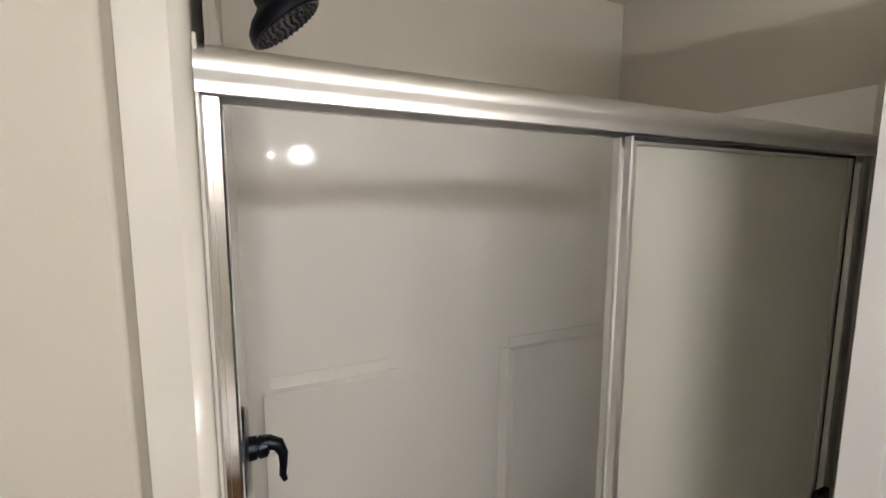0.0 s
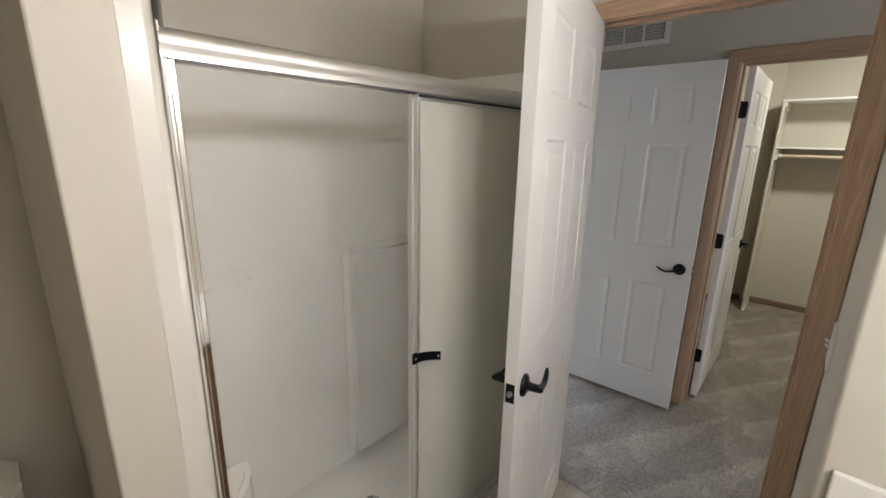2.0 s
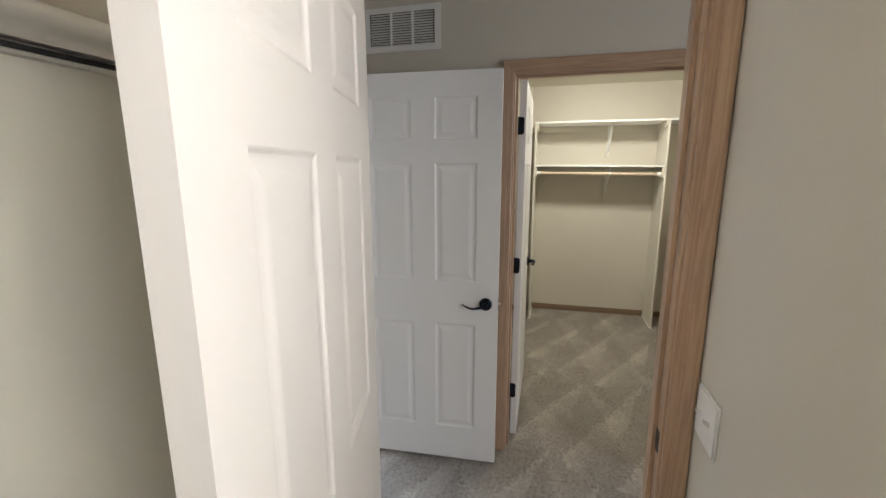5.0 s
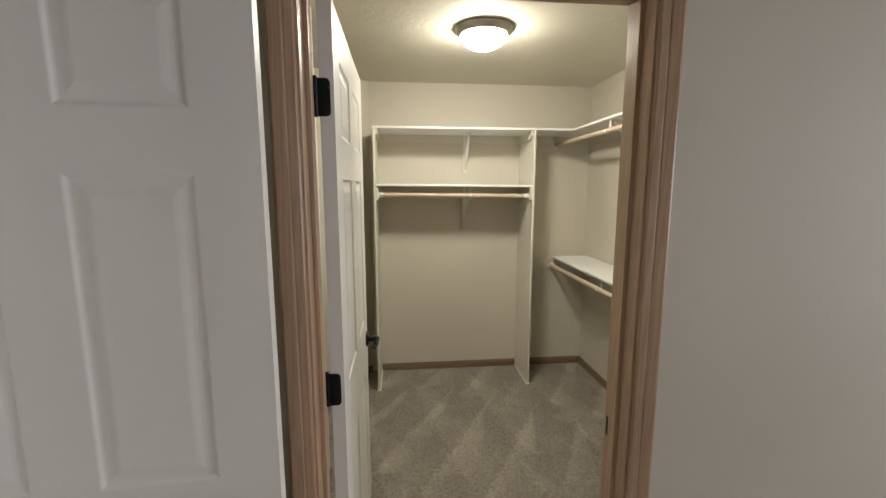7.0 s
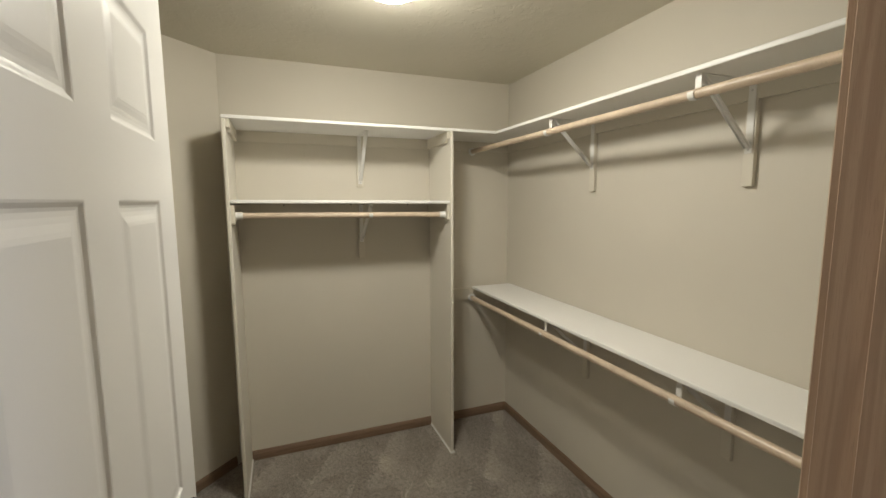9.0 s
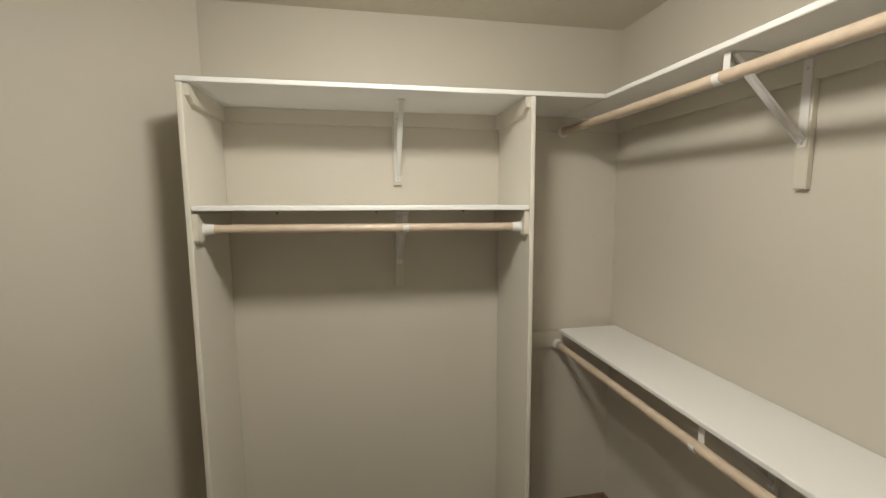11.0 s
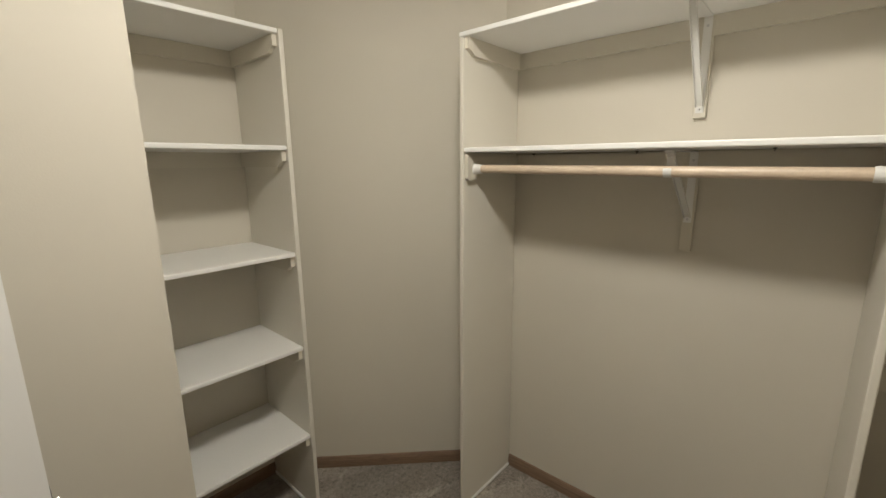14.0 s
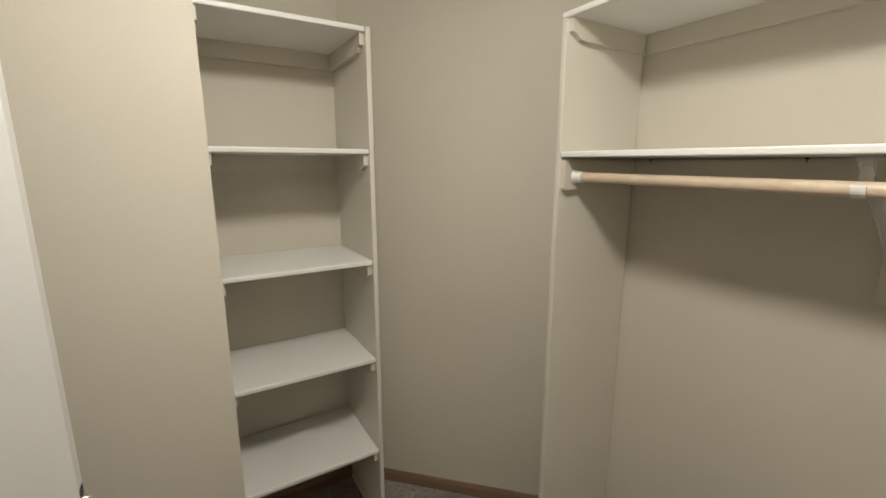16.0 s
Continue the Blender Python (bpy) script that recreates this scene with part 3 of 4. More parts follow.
def bracket(m, deep, drop, steel, hook):
    """A white steel shelf bracket on a wooden strip. Local x runs out from the wall; the shelf's underside is at z = 0."""
    b = empty("shelf_bracket", m)
    tagged(b, "white steel bracket bracing a closet shelf" + (" with a rod hook" if hook else ""), "bracket", "closet shelf brackets")
    bm = bmesh.new()
    add_box(bm, 0.001, 0.019, -0.019, 0.019, -drop, -0.0005, 0.0015)
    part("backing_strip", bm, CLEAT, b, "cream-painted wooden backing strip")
    bm = bmesh.new()
    add_box(bm, 0.0195, 0.0225, -0.0125, 0.0125, -steel, -0.003, 0.0006)
    add_box(bm, 0.0195, deep, -0.0125, 0.0125, -0.0035, -0.0008, 0.0006)
    part("angle_strip", bm, STEELWHITE, b)
    bm = bmesh.new()
    a, c = Vector((0.023, 0, -steel + 0.022)), Vector((deep - 0.012, 0, -0.004))
    d = (c - a).normalized()
    nrm = Vector((-d.z, 0, d.x))
    w = 0.0105
    ring = [(0.0, -w), (0.011, -w), (0.011, -w + 0.0015), (0.0015, -w + 0.0015), (0.0015, w - 0.0015), (0.011, w - 0.0015), (0.011, w), (0.0, w)]
    add_prism(bm, ring, lambda u, v: a - nrm * u + Vector((0, v, 0)), c - a)
    part("strut", bm, STEELWHITE, b)
    for z in (-steel + 0.012, -0.030):
        bm = bmesh.new()
        add_lathe(bm, [(0.0045, 0), (0.0035, 0.0012), (0, 0.0015)], Matrix.Translation((0.0226, 0, z)) @ Matrix.Rotation(radians(90), 4, "Y"), 10)
        part("screw", bm, CHROME, b)
    bm = bmesh.new()
    add_box(bm, deep - 0.0005, deep + 0.0015, -0.0125, 0.0125, -0.0075, -0.0008, 0.0005)
    part("bent_tip", bm, STEELWHITE, b)
    bm = bmesh.new()
    add_lathe(bm, [(0.0045, 0), (0.0035, -0.0012), (0, -0.0015)], Matrix.Translation((deep - 0.018, 0, -0.0036)), 10)
    part("screw", bm, CHROME, b)
    if hook:
        hx, hz = hook
        bm = bmesh.new()
        arc = [(hx + 0.018 * math.cos(t), hz + 0.018 * math.sin(t)) for t in np.linspace(radians(150), radians(380), 14)]
        arc = [(hx + 0.018 * math.cos(radians(150)), -0.001)] + arc
        mid = Vector((hx, hz))
        out = [tuple(Vector(p) + (Vector((-0.002, 0)) if i == 0 else (Vector(p) - mid).normalized() * 0.002)) for i, p in enumerate(arc)]
        add_prism(bm, arc + out[::-1], lambda u, v: Vector((u, -0.011, v)), (0, 0.022, 0))
        part("rod_hook", bm, STEELWHITE, b, "white steel rod hook")
    return b


def rod(p, q, label):
    bm = bmesh.new()
    add_tube(bm, [p, q], 0.0160, 20)
    return tagged(smooth(part("closet_rod", bm, DOWEL, None, label)), "", "closet rod")


def cup(m, label="white plastic rod socket screwed to a cleat", snug=False):
    bm = bmesh.new()
    profile = [(0, 0), (0.0225, 0), (0.0225, 0.003), (0.0195, 0.005), (0.0185, 0.034), (0.0155, 0.034), (0.0155, 0.005), (0, 0.005)] if snug else None
    add_lathe(bm, profile or [(0, 0), (0.027, 0), (0.027, 0.004), (0.0215, 0.006), (0.0215, 0.020), (0.018, 0.020), (0.018, 0.005), (0, 0.005)], m, 24)
    return tagged(smooth(part("rod_socket", bm, PLASTIC, None, label)), "", "rod socket", "sockets of the closet rods")


UX, PL, PR = 5.030, 0.552, -0.638
TOP, LOW, RLOW = 2.043, 1.618, 1.007
upright_label = "tall cream laminate upright panel standing on the carpet"


def upright(x0, x1, y0, y1, label=upright_label, top=TOP):
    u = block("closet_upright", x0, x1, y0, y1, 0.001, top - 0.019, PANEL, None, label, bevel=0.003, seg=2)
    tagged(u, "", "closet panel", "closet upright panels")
    block("floor_shoe", x0 - 0.006, x1, y0 - 0.006, y1 + 0.006, 0.0005, 0.014, SHELF, u, "white shoe strip at the carpet", bevel=0.003)
    return u


upright(UX, XB - 0.002, PL, PL + 0.018)
upright(UX, XB - 0.002, PR - 0.018, PR)
upright(4.572, 4.590, 1.045, 1.438, top=2.056 + 0.0185)

# the corner shelf over the unit and along the side wall, mitred at the front
RW = -0.940
shelf("closet_shelf", (UX, XB - 0.002, RW + 0.001, PL + 0.019, TOP), "long white closet shelf across the top of the hanging unit", "white closet shelves")
shelf("closet_shelf", (CX1 + 0.002, XB - 0.002, YR + 0.002, RW, TOP), "long white closet shelf high along the side wall", "white closet shelves")
low = shelf("closet_shelf", (UX + 0.002, XB - 0.002, PR + 0.001, PL - 0.001, LOW), "white closet shelf between two uprights above a rod", "white closet shelves")
SAG = 0.0075                 # the shelf and its rod hang a little lower at one end
low.matrix_basis = Matrix.Translation((0, PR, LOW)) @ Matrix.Rotation(SAG, 4, "X") @ Matrix.Translation((0, -PR, -LOW))
shelf("closet_shelf", (CX1 + 0.002, XB - 0.045, YR + 0.002, -0.942, RLOW), "long white closet shelf low along the side wall", "white closet shelves")
NX0, NX1 = 4.044, 4.571
for z in (2.056, 1.641, 1.222, 0.816, 0.400):
    shelf("closet_shelf", (NX0, NX1, 1.048, 1.438, z), "short white shelf in the narrow closet niche", "white closet shelves")
    zz = z
    cleat((NX1, 1.436), (NX1, 1.062), (-1, 0), zz, True)
    cleat((NX0, 1.420), (NX0, 1.062), (1, 0), zz, True)
    cleat((NX0 + 0.018, 1.4385), (NX1 - 0.018, 1.4385), (0, -1), zz)

for z in (TOP, LOW):
    cleat((XB - 0.001, PL), (XB - 0.001, PR), (-1, 0), z)
    if z == TOP:
        cleat((XB - 0.019, PL - 0.0005), (UX + 0.012, PL - 0.0005), (0, -1), z, True)
        cleat((XB - 0.019, PR + 0.0005), (UX + 0.012, PR + 0.0005), (0, 1), z, True)
cleat((XB - 0.001, PR - 0.019), (XB - 0.001, YR), (-1, 0), TOP)
cleat((XB - 0.019, YR + 0.001), (CX1 + 0.002, YR + 0.001), (0, 1), TOP)
cleat((XB - 0.019, YR + 0.001), (CX1 + 0.002, YR + 0.001), (0, 1), RLOW)
back_low = bmesh.new()
add_box(back_low, XB - 0.018, XB - 0.001, YR + 0.020, PR - 0.019, 0.905, RLOW - 0.019, 0.001)
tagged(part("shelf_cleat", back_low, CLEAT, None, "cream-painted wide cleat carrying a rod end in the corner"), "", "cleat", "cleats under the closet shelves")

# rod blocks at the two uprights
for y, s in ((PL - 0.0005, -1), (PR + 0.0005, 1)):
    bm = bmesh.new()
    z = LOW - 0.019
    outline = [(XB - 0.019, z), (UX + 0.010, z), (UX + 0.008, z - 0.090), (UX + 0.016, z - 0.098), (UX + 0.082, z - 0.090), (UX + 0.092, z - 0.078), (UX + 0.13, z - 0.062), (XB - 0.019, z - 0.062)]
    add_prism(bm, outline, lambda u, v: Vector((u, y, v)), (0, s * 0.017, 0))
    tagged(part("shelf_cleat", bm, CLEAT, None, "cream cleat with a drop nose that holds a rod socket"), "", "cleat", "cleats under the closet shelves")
    cup(Matrix.Translation((UX + 0.058, y + s * 0.0175, LOW - (0.073 if s < 0 else 0.084))) @ Matrix.Rotation(radians(-90 * s), 4, "X"), snug=True)
rod((UX + 0.058, PL - 0.024, LOW - 0.073), (UX + 0.058, PR + 0.024, LOW - 0.084), "pale pine closet rod under the white shelf of the hanging unit")
for y in (0.300, -0.060, -0.400):
    bm = bmesh.new()
    add_lathe(bm, [(0.0055, 0), (0.0045, -0.003), (0.0016, -0.004), (0, -0.012)], Matrix.Translation((UX + 0.10, y, LOW - 0.0182)), 10)
    tagged(part("screw", bm, RUBBER, None, "small dark screw tip under the white shelf above the rod"), "", "screw", "screw tips under the closet shelf")
RY = -0.950
for z, lab in ((TOP - 0.086, "long pale pine closet rod high along the side wall"), (RLOW - 0.089, "long pale pine closet rod below the low side shelf")):
    cup(Matrix.Translation((XB - 0.0185, RY, z)) @ Matrix.Rotation(radians(-90), 4, "Y"))
    cup(Matrix.Translation((CX1 + 0.0005, RY, z)) @ Matrix.Rotation(radians(90), 4, "Y"))
    rod((XB - 0.024, RY, z), (CX1 + 0.006, RY, z), lab)
    zs = (TOP if z > 1.5 else RLOW) - 0.0185
    for x in (4.503, 3.700):
        bracket(pose(x, YR + 0.0005, zs, 0, 0, 90), 0.275, 0.36, 0.245, (RY - YR, z - zs))
bracket(pose(XB - 0.0005, -0.165, TOP - 0.0185, 0, 0, 180), 0.262, 0.316, 0.300, None)
bracket(pose(XB - 0.0005, -0.165, LOW - 0.0185, 0, 0, 180), 0.345, 0.350, 0.245, (XB - UX - 0.058, -0.0585))


# ---- ceiling light ----
def ceiling_light(x, y):
    g = empty("ceiling_light", pose(x, y, H))
    tagged(g, "flush brushed-nickel ceiling light with a lit frosted dome", "ceiling lamp")
    bm = bmesh.new()
    add_lathe(bm, [(0, -0.0005), (0.150, -0.0005), (0.152, -0.006), (0.146, -0.020), (0.138, -0.034), (0.131, -0.040), (0.124, -0.040), (0.122, -0.034), (0, -0.034)], None, 48)
    smooth(part("base_ring", bm, NICKEL, g, "brushed nickel base ring"))
    bm = bmesh.new()
    add_lathe(bm, [(0.1225 * math.sin(a), -0.036 - 0.074 * math.cos(a)) for a in np.linspace(math.pi / 2, 0.0, 14)], None, 48)
    smooth(part("dome", bm, DOME_GLASS, g, "lit frosted glass dome"))
    bm = bmesh.new()
    add_lathe(bm, [(0, -0.1105), (0.010, -0.111), (0.011, -0.115), (0.006, -0.119), (0.007, -0.123), (0, -0.126)], None, 16)
    smooth(part("finial", bm, NICKEL, g))


ceiling_light(4.215, -0.085)


# ---- shower ----
def shower():
    x0, x1, yb, yf = 0.207, 1.501, 1.630, 0.870
    g = empty("shower_surround", pose((x0 + x1) / 2, (yb + yf) / 2, 0))
    tagged(g, "glossy off-white moulded fibreglass shower stall", "shower stall")
    inv = g.matrix_basis.inverted()
    top = 1.876
    # left, back and right sheets of one shell, rounded in the corners
    r, t = 0.085, 0.010
    ix0, ix1, iy = x0 + t, x1 - t, yb - t
    path = [(ix0, yf + 0.019)]
    path += [(ix0 + r - r * math.cos(a), iy - r + r * math.sin(a)) for a in np.linspace(0, math.pi / 2, 8)]
    path += [(ix1 - r + r * math.sin(a), iy - r + r * math.cos(a)) for a in np.linspace(0, math.pi / 2, 8)]
    path += [(ix1, yf + 0.004)]
    bm = bmesh.new()
    rows = []
    for z in (0.09, 0.5, 1.0, 1.5, top - 0.012, top):
        rows.append([bm.verts.new((x, y, z)) for x, y in path])
    for a, b in zip(rows, rows[1:]):
        for i in range(len(path) - 1):
            bm.faces.new((a[i], a[i + 1], b[i + 1], b[i]))
    outer = [bm.verts.new((min(max(x + (-(t - 0.001) if x < 0.5 else (t - 0.001) if x > 1.2 else 0), x0 + 0.001), x1 - 0.001), min(y + (t - 0.001) * (y > 1.3), yb), top)) for x, y in path]
    for i in range(len(path) - 1):
        bm.faces.new((rows[-1][i], rows[-1][i + 1], outer[i + 1], outer[i]))
    smooth(part("wall_panel", bm, GELCOAT, g, m=inv))
    # soap ledges: two raised fields on the back with a channel between
    for a, b, zt in ((ix0 + 0.004, 0.628, 1.152), (0.992, ix1 - 0.004, 1.158)):
        bm = bmesh.new()
        add_box(bm, a, b, iy - 0.040, iy + 0.005, 0.10, zt)
        bmesh.ops.bevel(bm, geom=[e for e in bm.edges if min(v.co.y for v in e.verts) < iy - 0.03], offset=0.034, segments=6, affect="EDGES")
        smooth(part("soap_ledge", bm, GELCOAT, g, "raised moulded field with a soap ledge", m=inv), 60)
    for sx, cx in ((1, ix0),):
        bm = bmesh.new()
        pts = [(0, 0)] + [(0.27 * math.cos(a), 0.22 * math.sin(a)) for a in np.linspace(0, math.pi / 2, 10)]
        add_prism(bm, pts, lambda u, v: Vector((cx + sx * (u + 0.002), iy - 0.080 - v, 0.10)), (0, 0, 0.36))
        bmesh.ops.bevel(bm, geom=[e for e in bm.edges if all(v.co.z > 0.4 for v in e.verts)], offset=0.02, segments=4, affect="EDGES")
        smooth(part("corner_seat", bm, GELCOAT, g, "rounded moulded corner seat", m=inv), 50)
    bm = bmesh.new()
    add_box(bm, x0 + 0.001, x1 - 0.001, 0.955, iy, 0.06, 0.092)
    part("floor_pan", bm, GELCOAT, g, m=inv)
    bm = bmesh.new()
    add_box(bm, x0 + 0.001, x1 - 0.001, yf - 0.012, 0.985, 0.001, 0.262)
    bmesh.ops.bevel(bm, geom=[e for e in bm.edges if all(v.co.z > 0.2 for v in e.verts)], offset=0.022, segments=5, affect="EDGES")
    smooth(part("curb", bm, GELCOAT, g, "rounded front curb", m=inv), 50)
    for edge, far in ((0.2065, 0.1525), (1.4545, 1.5020)):
        way = 1 if edge < far else -1
        y = yf + 0.015
        bm = bmesh.new()
        lip = [(far, y + 0.018), (far, y)] + [(edge + way * (0.016 - 0.016 * math.sin(a)), y + 0.016 - 0.016 * math.cos(a)) for a in np.linspace(0, math.pi / 2, 9)] + [(edge, y + 0.018)]
        add_prism(bm, lip, lambda u, v: Vector((u, v, 0.263)), (0, 0, top - 0.263))
        smooth_rounds(part("front_flange", bm, FLANGE, g, m=inv))
    block("flange_lip", 0.2068, 0.2103, yf + 0.0195, yf + 0.033, 0.263, 1.772, FLANGE, g, bevel=0.001, m=inv)
    bm = bmesh.new()
    add_lathe(bm, [(0, 0.0945), (0.038, 0.0945), (0.041, 0.0925), (0.041, 0.091)], Matrix.Translation((0.90, 1.33, 0)), 28)
    part("drain", bm, CHROME, g, "round perforated steel drain", m=inv)
    # Dark discs on the drain's top paint the shade in its holes.
    holes = bmesh.new()
    for rr, k in ((0.012, 5), (0.023, 10), (0.033, 15)):
        for i in range(k):
            a = 2 * math.pi * i / k
            add_lathe(holes, [(0, 0.0949), (0.003, 0.0948), (0.003, 0.0944)], Matrix.Translation((0.90 + rr * math.cos(a), 1.33 + rr * math.sin(a), 0)), 6)
    part("drain_holes", holes, DARK, g, m=inv)


shower()


def shower_door():
    x0, x1, y, zb, zt = 0.207, 1.454, 0.915, 0.263, 1.722
    g = empty("shower_door", pose((x0 + x1) / 2, y, zb))
    tagged(g, "sliding shower door with aluminium frame and obscure glass", "shower door")
    inv = g.matrix_basis.inverted()
    bm = bmesh.new()
    prof = [(-0.026, 0.005), (-0.026, 0.012), (-0.0295, 0.017), (-0.0295, 0.028), (-0.024, 0.038), (-0.014, 0.044), (0.0, 0.047), (0.014, 0.045), (0.025, 0.037), (0.030, 0.024), (0.030, 0.0),
            (0.022, 0.0), (0.022, 0.022), (-0.018, 0.022), (-0.018, 0.0), (-0.026, 0.0)]
    add_prism(bm, prof, lambda u, v: Vector((x0, y + u, zt + v)), (x1 - x0 - 0.001, 0, 0))
    smooth(part("header_rail", bm, ALUMINIUM, g, "rounded satin aluminium header rail", m=inv), 35)
    for a, b in ((x0 + 0.0035, x0 + 0.020), (x1 - 0.044, x1 - 0.001)):
        block("side_jamb", a, b, y - 0.022, y + 0.022, zb + 0.020, zt - 0.001, POLISHED, g, bevel=0.002, m=inv)
    bm = bmesh.new()
    add_box(bm, x0, x1, y - 0.028, y + 0.028, zb, zb + 0.008)
    for dy in (-0.028, -0.002, 0.025):
        add_box(bm, x0, x1, y + dy, y + dy + 0.003, zb + 0.008, zb + 0.022)
    part("bottom_track", bm, ALUMINIUM, g, m=inv)
    for yy, a, b in ((y - 0.012, 0.747, 1.372), (y + 0.012, 0.750, 1.408)):
        p = part("sliding_panel", _frame(yy, a, b, zb + 0.024, zt - 0.002), ALUMINIUM, g, "aluminium-framed sliding panel", m=inv)
        block("glass_pane", a + 0.010, b - 0.010, yy - 0.0025, yy + 0.0025, zb + 0.040, zt - 0.014, GLASS, p, "pale green obscure glass pane", bevel=0).visible_shadow = False
    bm = bmesh.new()
    add_tube(bm, [(0.83, y + 0.050, 0.955), (1.385, y + 0.050, 0.955)], 0.0095, 14)
    for x in (0.845, 1.370):
        add_tube(bm, [(x, y + 0.052, 0.955), (x, y + 0.020, 0.955)], 0.007, 10)
    smooth(part("towel_bar", bm, BRONZE, g, "dark towel bar behind the obscure glass", m=inv))
    block("gasket", 1.3725, 1.3785, y - 0.020, y - 0.006, zb + 0.024, zt - 0.004, RUBBER, g, "black rubber gasket", bevel=0.001, m=inv)
    block("header_seal", 0.750, 1.372, y - 0.021, y - 0.0185, zt - 0.010, zt - 0.004, RUBBER, g, "black rubber seal under the header", bevel=0.0005, m=inv)
    block("bumper", 1.352, 1.405, y - 0.034, y - 0.022, 0.950, 0.985, RUBBER, g, bevel=0.003, m=inv)
    bm = bmesh.new()
    py = y - 0.021
    bow = [(0.742 + 0.064 * k / 10, py - 0.0008 - 0.036 * (k / 10) ** 1.9) for k in range(11)]
    add_prism(bm, bow + [(u, v + 0.0032) for u, v in bow[::-1]], lambda u, v: Vector((u, v, 0.996)), (0, 0, 0.026))
    part("pull_handle", bm, BRONZE, g, "dark bowed pull handle", m=inv)
    block("pull_pad", 0.732, 0.750, py - 0.0015, py + 0.0055, 0.994, 1.026, BRONZE, g, "dark screw pad of the pull", bevel=0.0012, m=inv)
    for x, y1 in ((0.741, py - 0.0016), (0.800, py - 0.0335)):
        bm = bmesh.new()
        add_lathe(bm, [(0.0038, 0), (0.0028, 0.001), (0, 0.0012)], Matrix.Translation((x, y1, 1.010)) @ Matrix.Rotation(radians(90), 4, "X"), 10)
        part("pull_screw", bm, CHROME, g, m=inv)


def _frame(y, a, b, z0, z1):
    bm = bmesh.new()
    for x in (a, b - 0.011):
        add_box(bm, x, x + 0.011, y - 0.008, y + 0.008, z0, z1, 0.002)
    add_box(bm, a + 0.011, b - 0.011, y - 0.007, y + 0.007, z1 - 0.014, z1, 0.002)
    add_box(bm, a + 0.011, b - 0.011, y - 0.007, y + 0.007, z0, z0 + 0.018, 0.002)
    return bm


shower_door()


def shower_fittings():
    g = empty("shower_fitting", pose(0.240, 1.18, 1.968))
    tagged(g, "dark bronze shower head with rubber nozzles on a bent arm", "shower head")
    inv = pose(-0.163, -0.87, -1.985)
    bm = bmesh.new()
    add_lathe(bm, [(0, 0), (0.030, 0), (0.029, 0.005), (0.014, 0.012), (0.0, 0.012)], Matrix.Translation((0.1405, 0.87, 2.025)) @ Matrix.Rotation(radians(90), 4, "Y"), 24)
    smooth(part("wall_flange", bm, BRONZE, g, m=inv))
    bm = bmesh.new()
    add_tube(bm, [(0.142, 0.87, 2.025), (0.168, 0.87, 2.018), (0.184, 0.87, 2.000), (0.188, 0.87, 1.985), (0.192, 0.87, 1.972)], 0.0095, 14)
    smooth(part("arm", bm, BRONZE, g, m=inv))
    axis = Vector((0.62, 0, -0.785)).normalized()
    m = Matrix.Translation((0.194, 0.87, 1.965)) @ axis.to_track_quat("Z", "Y").to_matrix().to_4x4()
    bm = bmesh.new()
    add_lathe(bm, [(0, -0.012), (0.012, -0.010), (0.016, 0), (0.013, 0.008), (0.018, 0.012), (0.021, 0.018), (0.022, 0.026), (0.030, 0.032), (0.046, 0.040), (0.058, 0.050), (0.062, 0.060), (0.0625, 0.066), (0.060, 0.068), (0.057, 0.067), (0, 0.067)], m, 36)
    smooth(part("spray_head", bm, BRONZE, g, "dark bronze bell-shaped head", m=inv), 50)
    bm = bmesh.new()
    for rr, k in ((0.010, 6), (0.022, 12), (0.034, 18), (0.045, 24), (0.053, 30)):
        for i in range(k):
            a = 2 * math.pi * i / k + rr * 40
            add_lathe(bm, [(0.0022, 0.066), (0.0020, 0.070), (0.0010, 0.0715), (0, 0.0715)], m @ Matrix.Translation((rr * math.cos(a), rr * math.sin(a), 0)), 6)
    part("nozzle_ring", bm, RUBBER, g, "black rubber nozzles", m=inv)
    v = empty("shower_valve", pose(0.2175, 1.18, 1.212))
    tagged(v, "dark bronze shower mixer with a curved lever", "shower valve")
    inv = pose(-0.1625, -0.87, -1.195)
    bm = bmesh.new()
    add_lathe(bm, [(0, 0), (0.070, 0), (0.069, 0.004), (0.055, 0.008), (0, 0.008)], Matrix.Translation((0.1625, 0.87, 1.195)) @ Matrix.Rotation(radians(90), 4, "Y"), 32)
    smooth(part("escutcheon", bm, BRONZE, v, m=inv))
    bm = bmesh.new()
    add_lathe(bm, [(0.020, 0.008), (0.019, 0.020), (0.0165, 0.021), (0.0165, 0.023), (0.019, 0.024), (0.018, 0.036), (0.012, 0.040), (0, 0.041)], Matrix.Translation((0.1625, 0.87, 1.195)) @ Matrix.Rotation(radians(90), 4, "Y"), 24)
    smooth(part("valve_body", bm, BRONZE, v, m=inv))
    bm = bmesh.new()
    add_tube(bm, [(0.180, 0.87, 1.199), (0.202, 0.866, 1.202), (0.216, 0.864, 1.196), (0.223, 0.862, 1.180), (0.223, 0.862, 1.158), (0.221, 0.862, 1.142), (0.225, 0.862, 1.130)], [0.012, 0.013, 0.011, 0.0085, 0.0065, 0.006, 0.0045], 12)
    smooth(part("lever", bm, BRONZE, v, m=inv))


shower_fittings()


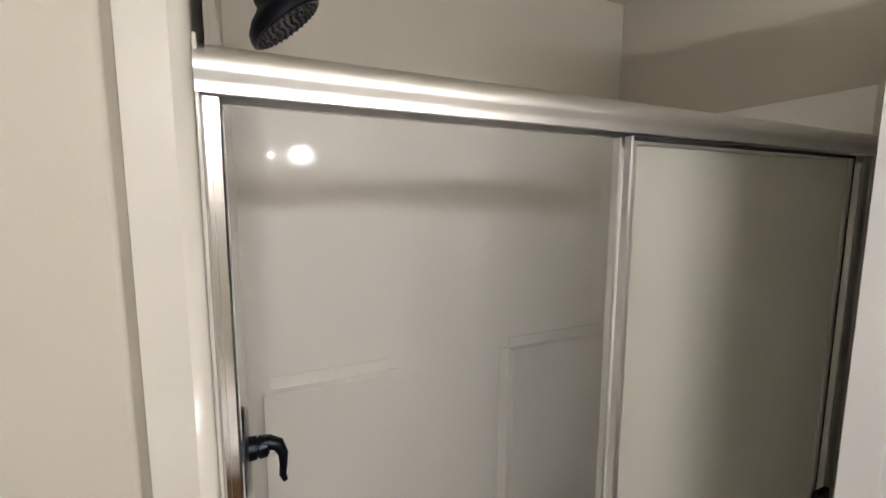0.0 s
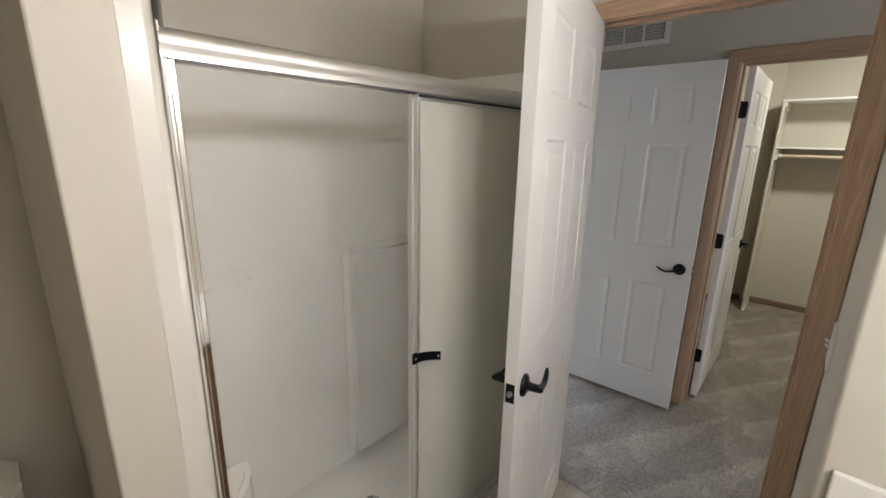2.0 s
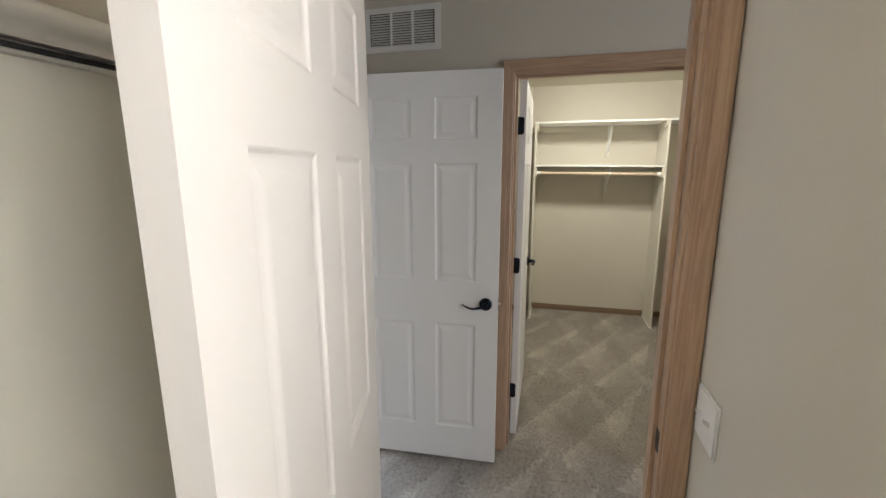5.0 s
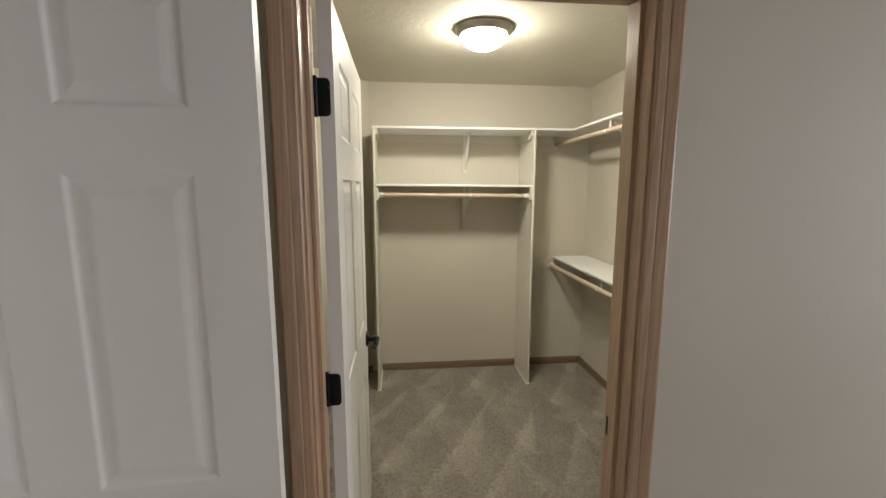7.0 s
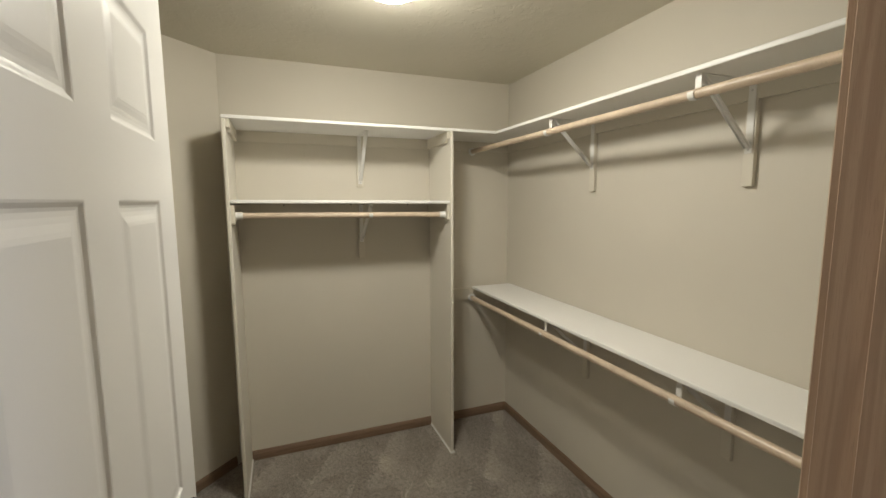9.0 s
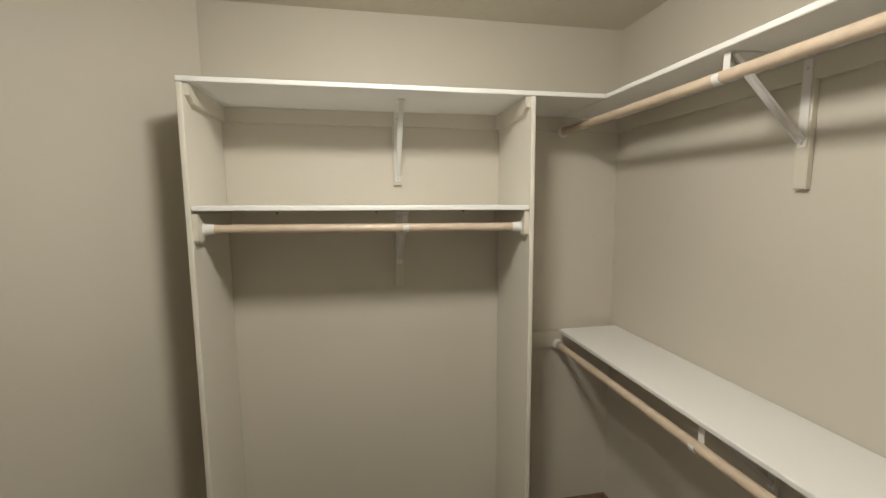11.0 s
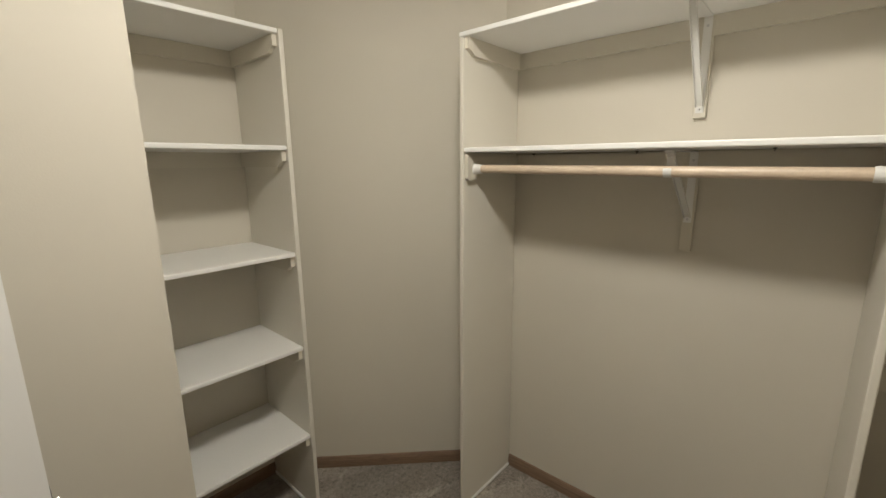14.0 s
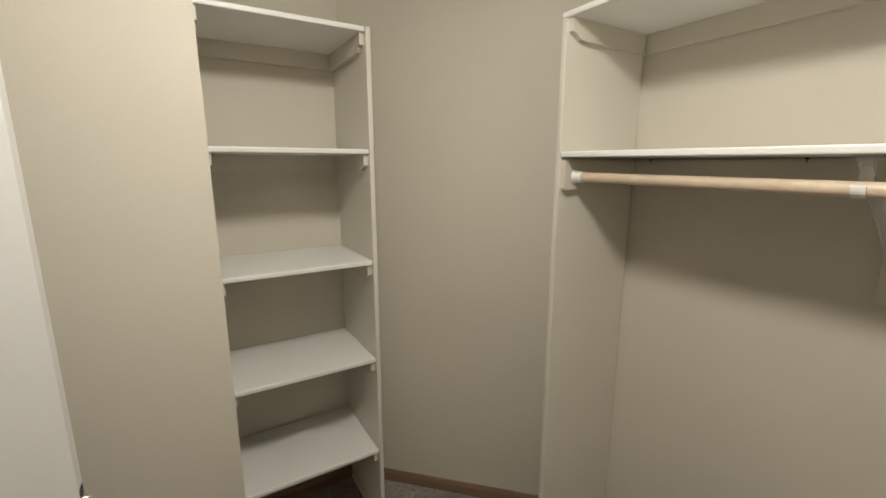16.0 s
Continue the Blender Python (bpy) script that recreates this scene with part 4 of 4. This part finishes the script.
# ---- toilet, vanity and wall plates ----
def toilet():
    g = empty("toilet", pose(-0.28, 1.31, 0))
    tagged(g, "off-white porcelain toilet against the bathroom wall", "toilet")
    inv = pose(0.40, -0.95, 0)
    for name, box, bev in (("tank", (-0.600, -0.200, 1.075, 1.262, 0.39, 0.725), 0.03),):
        bm = bmesh.new()
        add_box(bm, *box)
        bmesh.ops.bevel(bm, geom=list(bm.edges), offset=bev, segments=4, affect="EDGES")
        smooth(part(name, bm, PORCELAIN, g, m=inv), 60)
    r = 0.055
    lid = [(cx + r * math.cos(a + k * math.pi / 2), cy + r * math.sin(a + k * math.pi / 2)) for k, (cx, cy) in enumerate(((-0.185 - r, 1.266 - r), (-0.615 + r, 1.266 - r), (-0.615 + r, 1.060 + r), (-0.185 - r, 1.060 + r))) for a in np.linspace(0, math.pi / 2, 8)]
    bm = bmesh.new()
    add_prism(bm, lid, lambda u, v: Vector((u, v, 0.7255)), (0, 0, 0.040))
    bmesh.ops.bevel(bm, geom=[e for e in bm.edges if all(v.co.z > 0.76 for v in e.verts)], offset=0.012, segments=4, affect="EDGES")
    smooth(part("tank_lid", bm, PORCELAIN, g, m=inv), 50)
    bm = bmesh.new()
    rings = []
    for z, rx, ry, cy in ((0.001, 0.11, 0.24, 0.90), (0.10, 0.105, 0.22, 0.90), (0.22, 0.13, 0.23, 0.87), (0.34, 0.185, 0.25, 0.83), (0.39, 0.19, 0.26, 0.82)):
        rings.append([bm.verts.new((-0.40 + rx * math.cos(t), cy + ry * math.sin(t), z)) for t in np.linspace(0, 2 * math.pi, 32, endpoint=False)])
    for a, b in zip(rings, rings[1:]):
        for i in range(32):
            bm.faces.new((a[i], a[(i + 1) % 32], b[(i + 1) % 32], b[i]))
    bm.faces.new(rings[-1])
    smooth(part("bowl", bm, PORCELAIN, g, m=inv), 50)
    bm = bmesh.new()
    add_prism(bm, [(-0.40 + 0.192 * math.cos(t), 0.82 + 0.25 * math.sin(t)) for t in np.linspace(0, 2 * math.pi, 36, endpoint=False)], lambda u, v: Vector((u, v, 0.391)), (0, 0, 0.035))
    bmesh.ops.bevel(bm, geom=[e for e in bm.edges if all(v.co.z > 0.42 for v in e.verts)], offset=0.012, segments=3, affect="EDGES")
    smooth(part("seat_lid", bm, PLASTIC, g, m=inv), 50)


toilet()


def vanity():
    g = empty("vanity_cabinet", pose(0.45, -0.27, 0))
    tagged(g, "stained oak bathroom vanity cabinet under the counter", "cabinet")
    inv = g.matrix_basis.inverted()
    block("body", -0.10, VX - 0.003, SY + 0.002, -0.024, 0.001, 0.824, CABINET, g, bevel=0.002, m=inv)
    for i in range(3):
        a = -0.09 + i * 0.395
        block("door", a, a + 0.385, -0.023, -0.005, 0.12, 0.800, CABINET, g, bevel=0.004, m=inv)
    bm = bmesh.new()
    add_box(bm, -0.12, VX - 0.002, SY + 0.002, 0.012, 0.825, 0.860)
    bmesh.ops.bevel(bm, geom=list(bm.edges), offset=0.006, segments=3, affect="EDGES")
    c = smooth(part("vanity_counter", bm, COUNTER, None, "off-white cultured marble vanity counter on the cabinet"), 50)
    tagged(c, "", "counter")
    s = block("side_splash", VX - 0.018, VX - 0.0015, SY + 0.004, 0.008, 0.8605, 0.960, COUNTER, None, "off-white side splash standing on the vanity counter", bevel=0.004, seg=3)
    tagged(s, "", "splash")


vanity()


def plate(name, m, w, h, label, category):
    g = empty(name, m)
    tagged(g, label, category)
    bm = bmesh.new()
    add_box(bm, -w / 2, w / 2, -0.0065, -0.0005, -h / 2, h / 2)
    bmesh.ops.bevel(bm, geom=[e for e in bm.edges if all(v.co.y < -0.004 for v in e.verts)], offset=0.004, segments=3, affect="EDGES")
    part("cover_plate", bm, PLASTIC, g)
    return g


outlet = plate("wall_outlet", pose(VX - 0.0005, -0.155, 1.076, 0, 0, -90), 0.082, 0.126, "white duplex wall outlet above the vanity splash", "outlet")
for z in (0.0195, -0.0195):
    bm = bmesh.new()
    pts = [(0.0165 * math.cos(a), max(-0.0125, min(0.0125, 0.0165 * math.sin(a)))) for a in np.linspace(0, 2 * math.pi, 28, endpoint=False)]
    add_prism(bm, pts, lambda u, v: Vector((u, -0.0062, z + v)), (0, -0.0018, 0))
    part("receptacle", bm, PLASTIC, outlet)
    # Dark pieces on the receptacle's face paint the shade in its slots.
    bm = bmesh.new()
    for x, h in ((-0.0062, 0.0075), (0.0062, 0.006)):
        add_box(bm, x - 0.0008, x + 0.0008, -0.0083, -0.0079, z + 0.003 - h / 2, z + 0.003 + h / 2)
    add_lathe(bm, [(0, 0.0083), (0.0023, 0.0083), (0.0023, 0.0079)], Matrix.Translation((0, 0, z - 0.0075)) @ Matrix.Rotation(radians(90), 4, "X"), 10)
    part("slots", bm, DARK, outlet)
bm = bmesh.new()
add_lathe(bm, [(0.0028, 0.0062), (0.002, 0.0074), (0, 0.0076)], Matrix.Rotation(radians(90), 4, "X"), 10)
part("screw", bm, CHROME, outlet)
switch = plate("light_switch", pose(1.560, RY0 + 0.0005, 1.062, 0, 0, 180), 0.116, 0.118, "white double toggle light switch beside the oak casing", "light switch")
for x in (-0.023, 0.023):
    bm = bmesh.new()
    add_prism(bm, [(-0.0065, -0.004), (-0.0065, 0.006), (-0.019, 0.012), (-0.019, 0.006)], lambda u, v: Vector((x - 0.0035, u, v)), (0.007, 0, 0))
    part("toggle", bm, PLASTIC, switch)


def vanity_light():
    g = empty("vanity_light", pose(0.47, SY, 1.97))
    tagged(g, "nickel vanity light bar with four lit frosted globes", "wall lamp")
    inv = g.matrix_basis.inverted()
    block("light_bar", 0.03, 0.91, SY + 0.001, SY + 0.035, 1.885, 1.985, NICKEL, g, bevel=0.008, seg=3, m=inv)
    for x in (0.140, 0.360, 0.580, 0.800):
        bm = bmesh.new()
        bmesh.ops.create_uvsphere(bm, u_segments=24, v_segments=14, radius=0.048)
        smooth(part("globe", bm, BULB_GLASS, g, "lit frosted globe", m=inv @ Matrix.Translation((x, SY + 0.105, 1.935))))
        bm = bmesh.new()
        add_tube(bm, [(x, SY + 0.036, 1.935), (x, SY + 0.056, 1.935)], 0.022, 18)
        smooth(part("socket", bm, NICKEL, g, "nickel lamp socket", m=inv))


vanity_light()


# ---- landing beyond the open doorway ----
def handrail():
    g = empty("stair_handrail", pose(4.4, 3.40, 0.72))
    tagged(g, "oak stair handrail sloping down along the landing wall", "handrail")
    inv = g.matrix_basis.inverted()
    bm = bmesh.new()
    a, b = Vector((4.02, 3.385, 1.035)), Vector((5.60, 3.385, -0.197))
    add_tube(bm, [a, b], 0.024, 14)
    smooth(part("rail", bm, OAK_D, g, m=inv))
    for f in (0.12, 0.5, 0.88):
        p = a.lerp(b, f)
        bm = bmesh.new()
        add_tube(bm, [(p.x, 3.449, p.z - 0.06), (p.x, 3.41, p.z - 0.062), (p.x, 3.388, p.z - 0.024)], 0.007, 8)
        part("bracket", bm, BRONZE, g, "dark bronze rail bracket", m=inv)


handrail()

# ---- bathroom floor tiles ----
SIZE = 0.305
tile_mesh = None
for i in range(11):
    for j in range(8):
        x, y = -1.535 + i * SIZE, -0.585 + j * SIZE
        w, d = min(SIZE, 1.689 - x), min(SIZE, NY + 0.09 - y)
        if w < 0.03 or d < 0.03:
            continue
        bm = bmesh.new()
        add_box(bm, 0.0015, w - 0.0015, 0.0015, d - 0.0015, 0, 0.003, 0.0007)
        part("tile", bm, STONE, tile_bed, m=pose(x, y, -0.003))
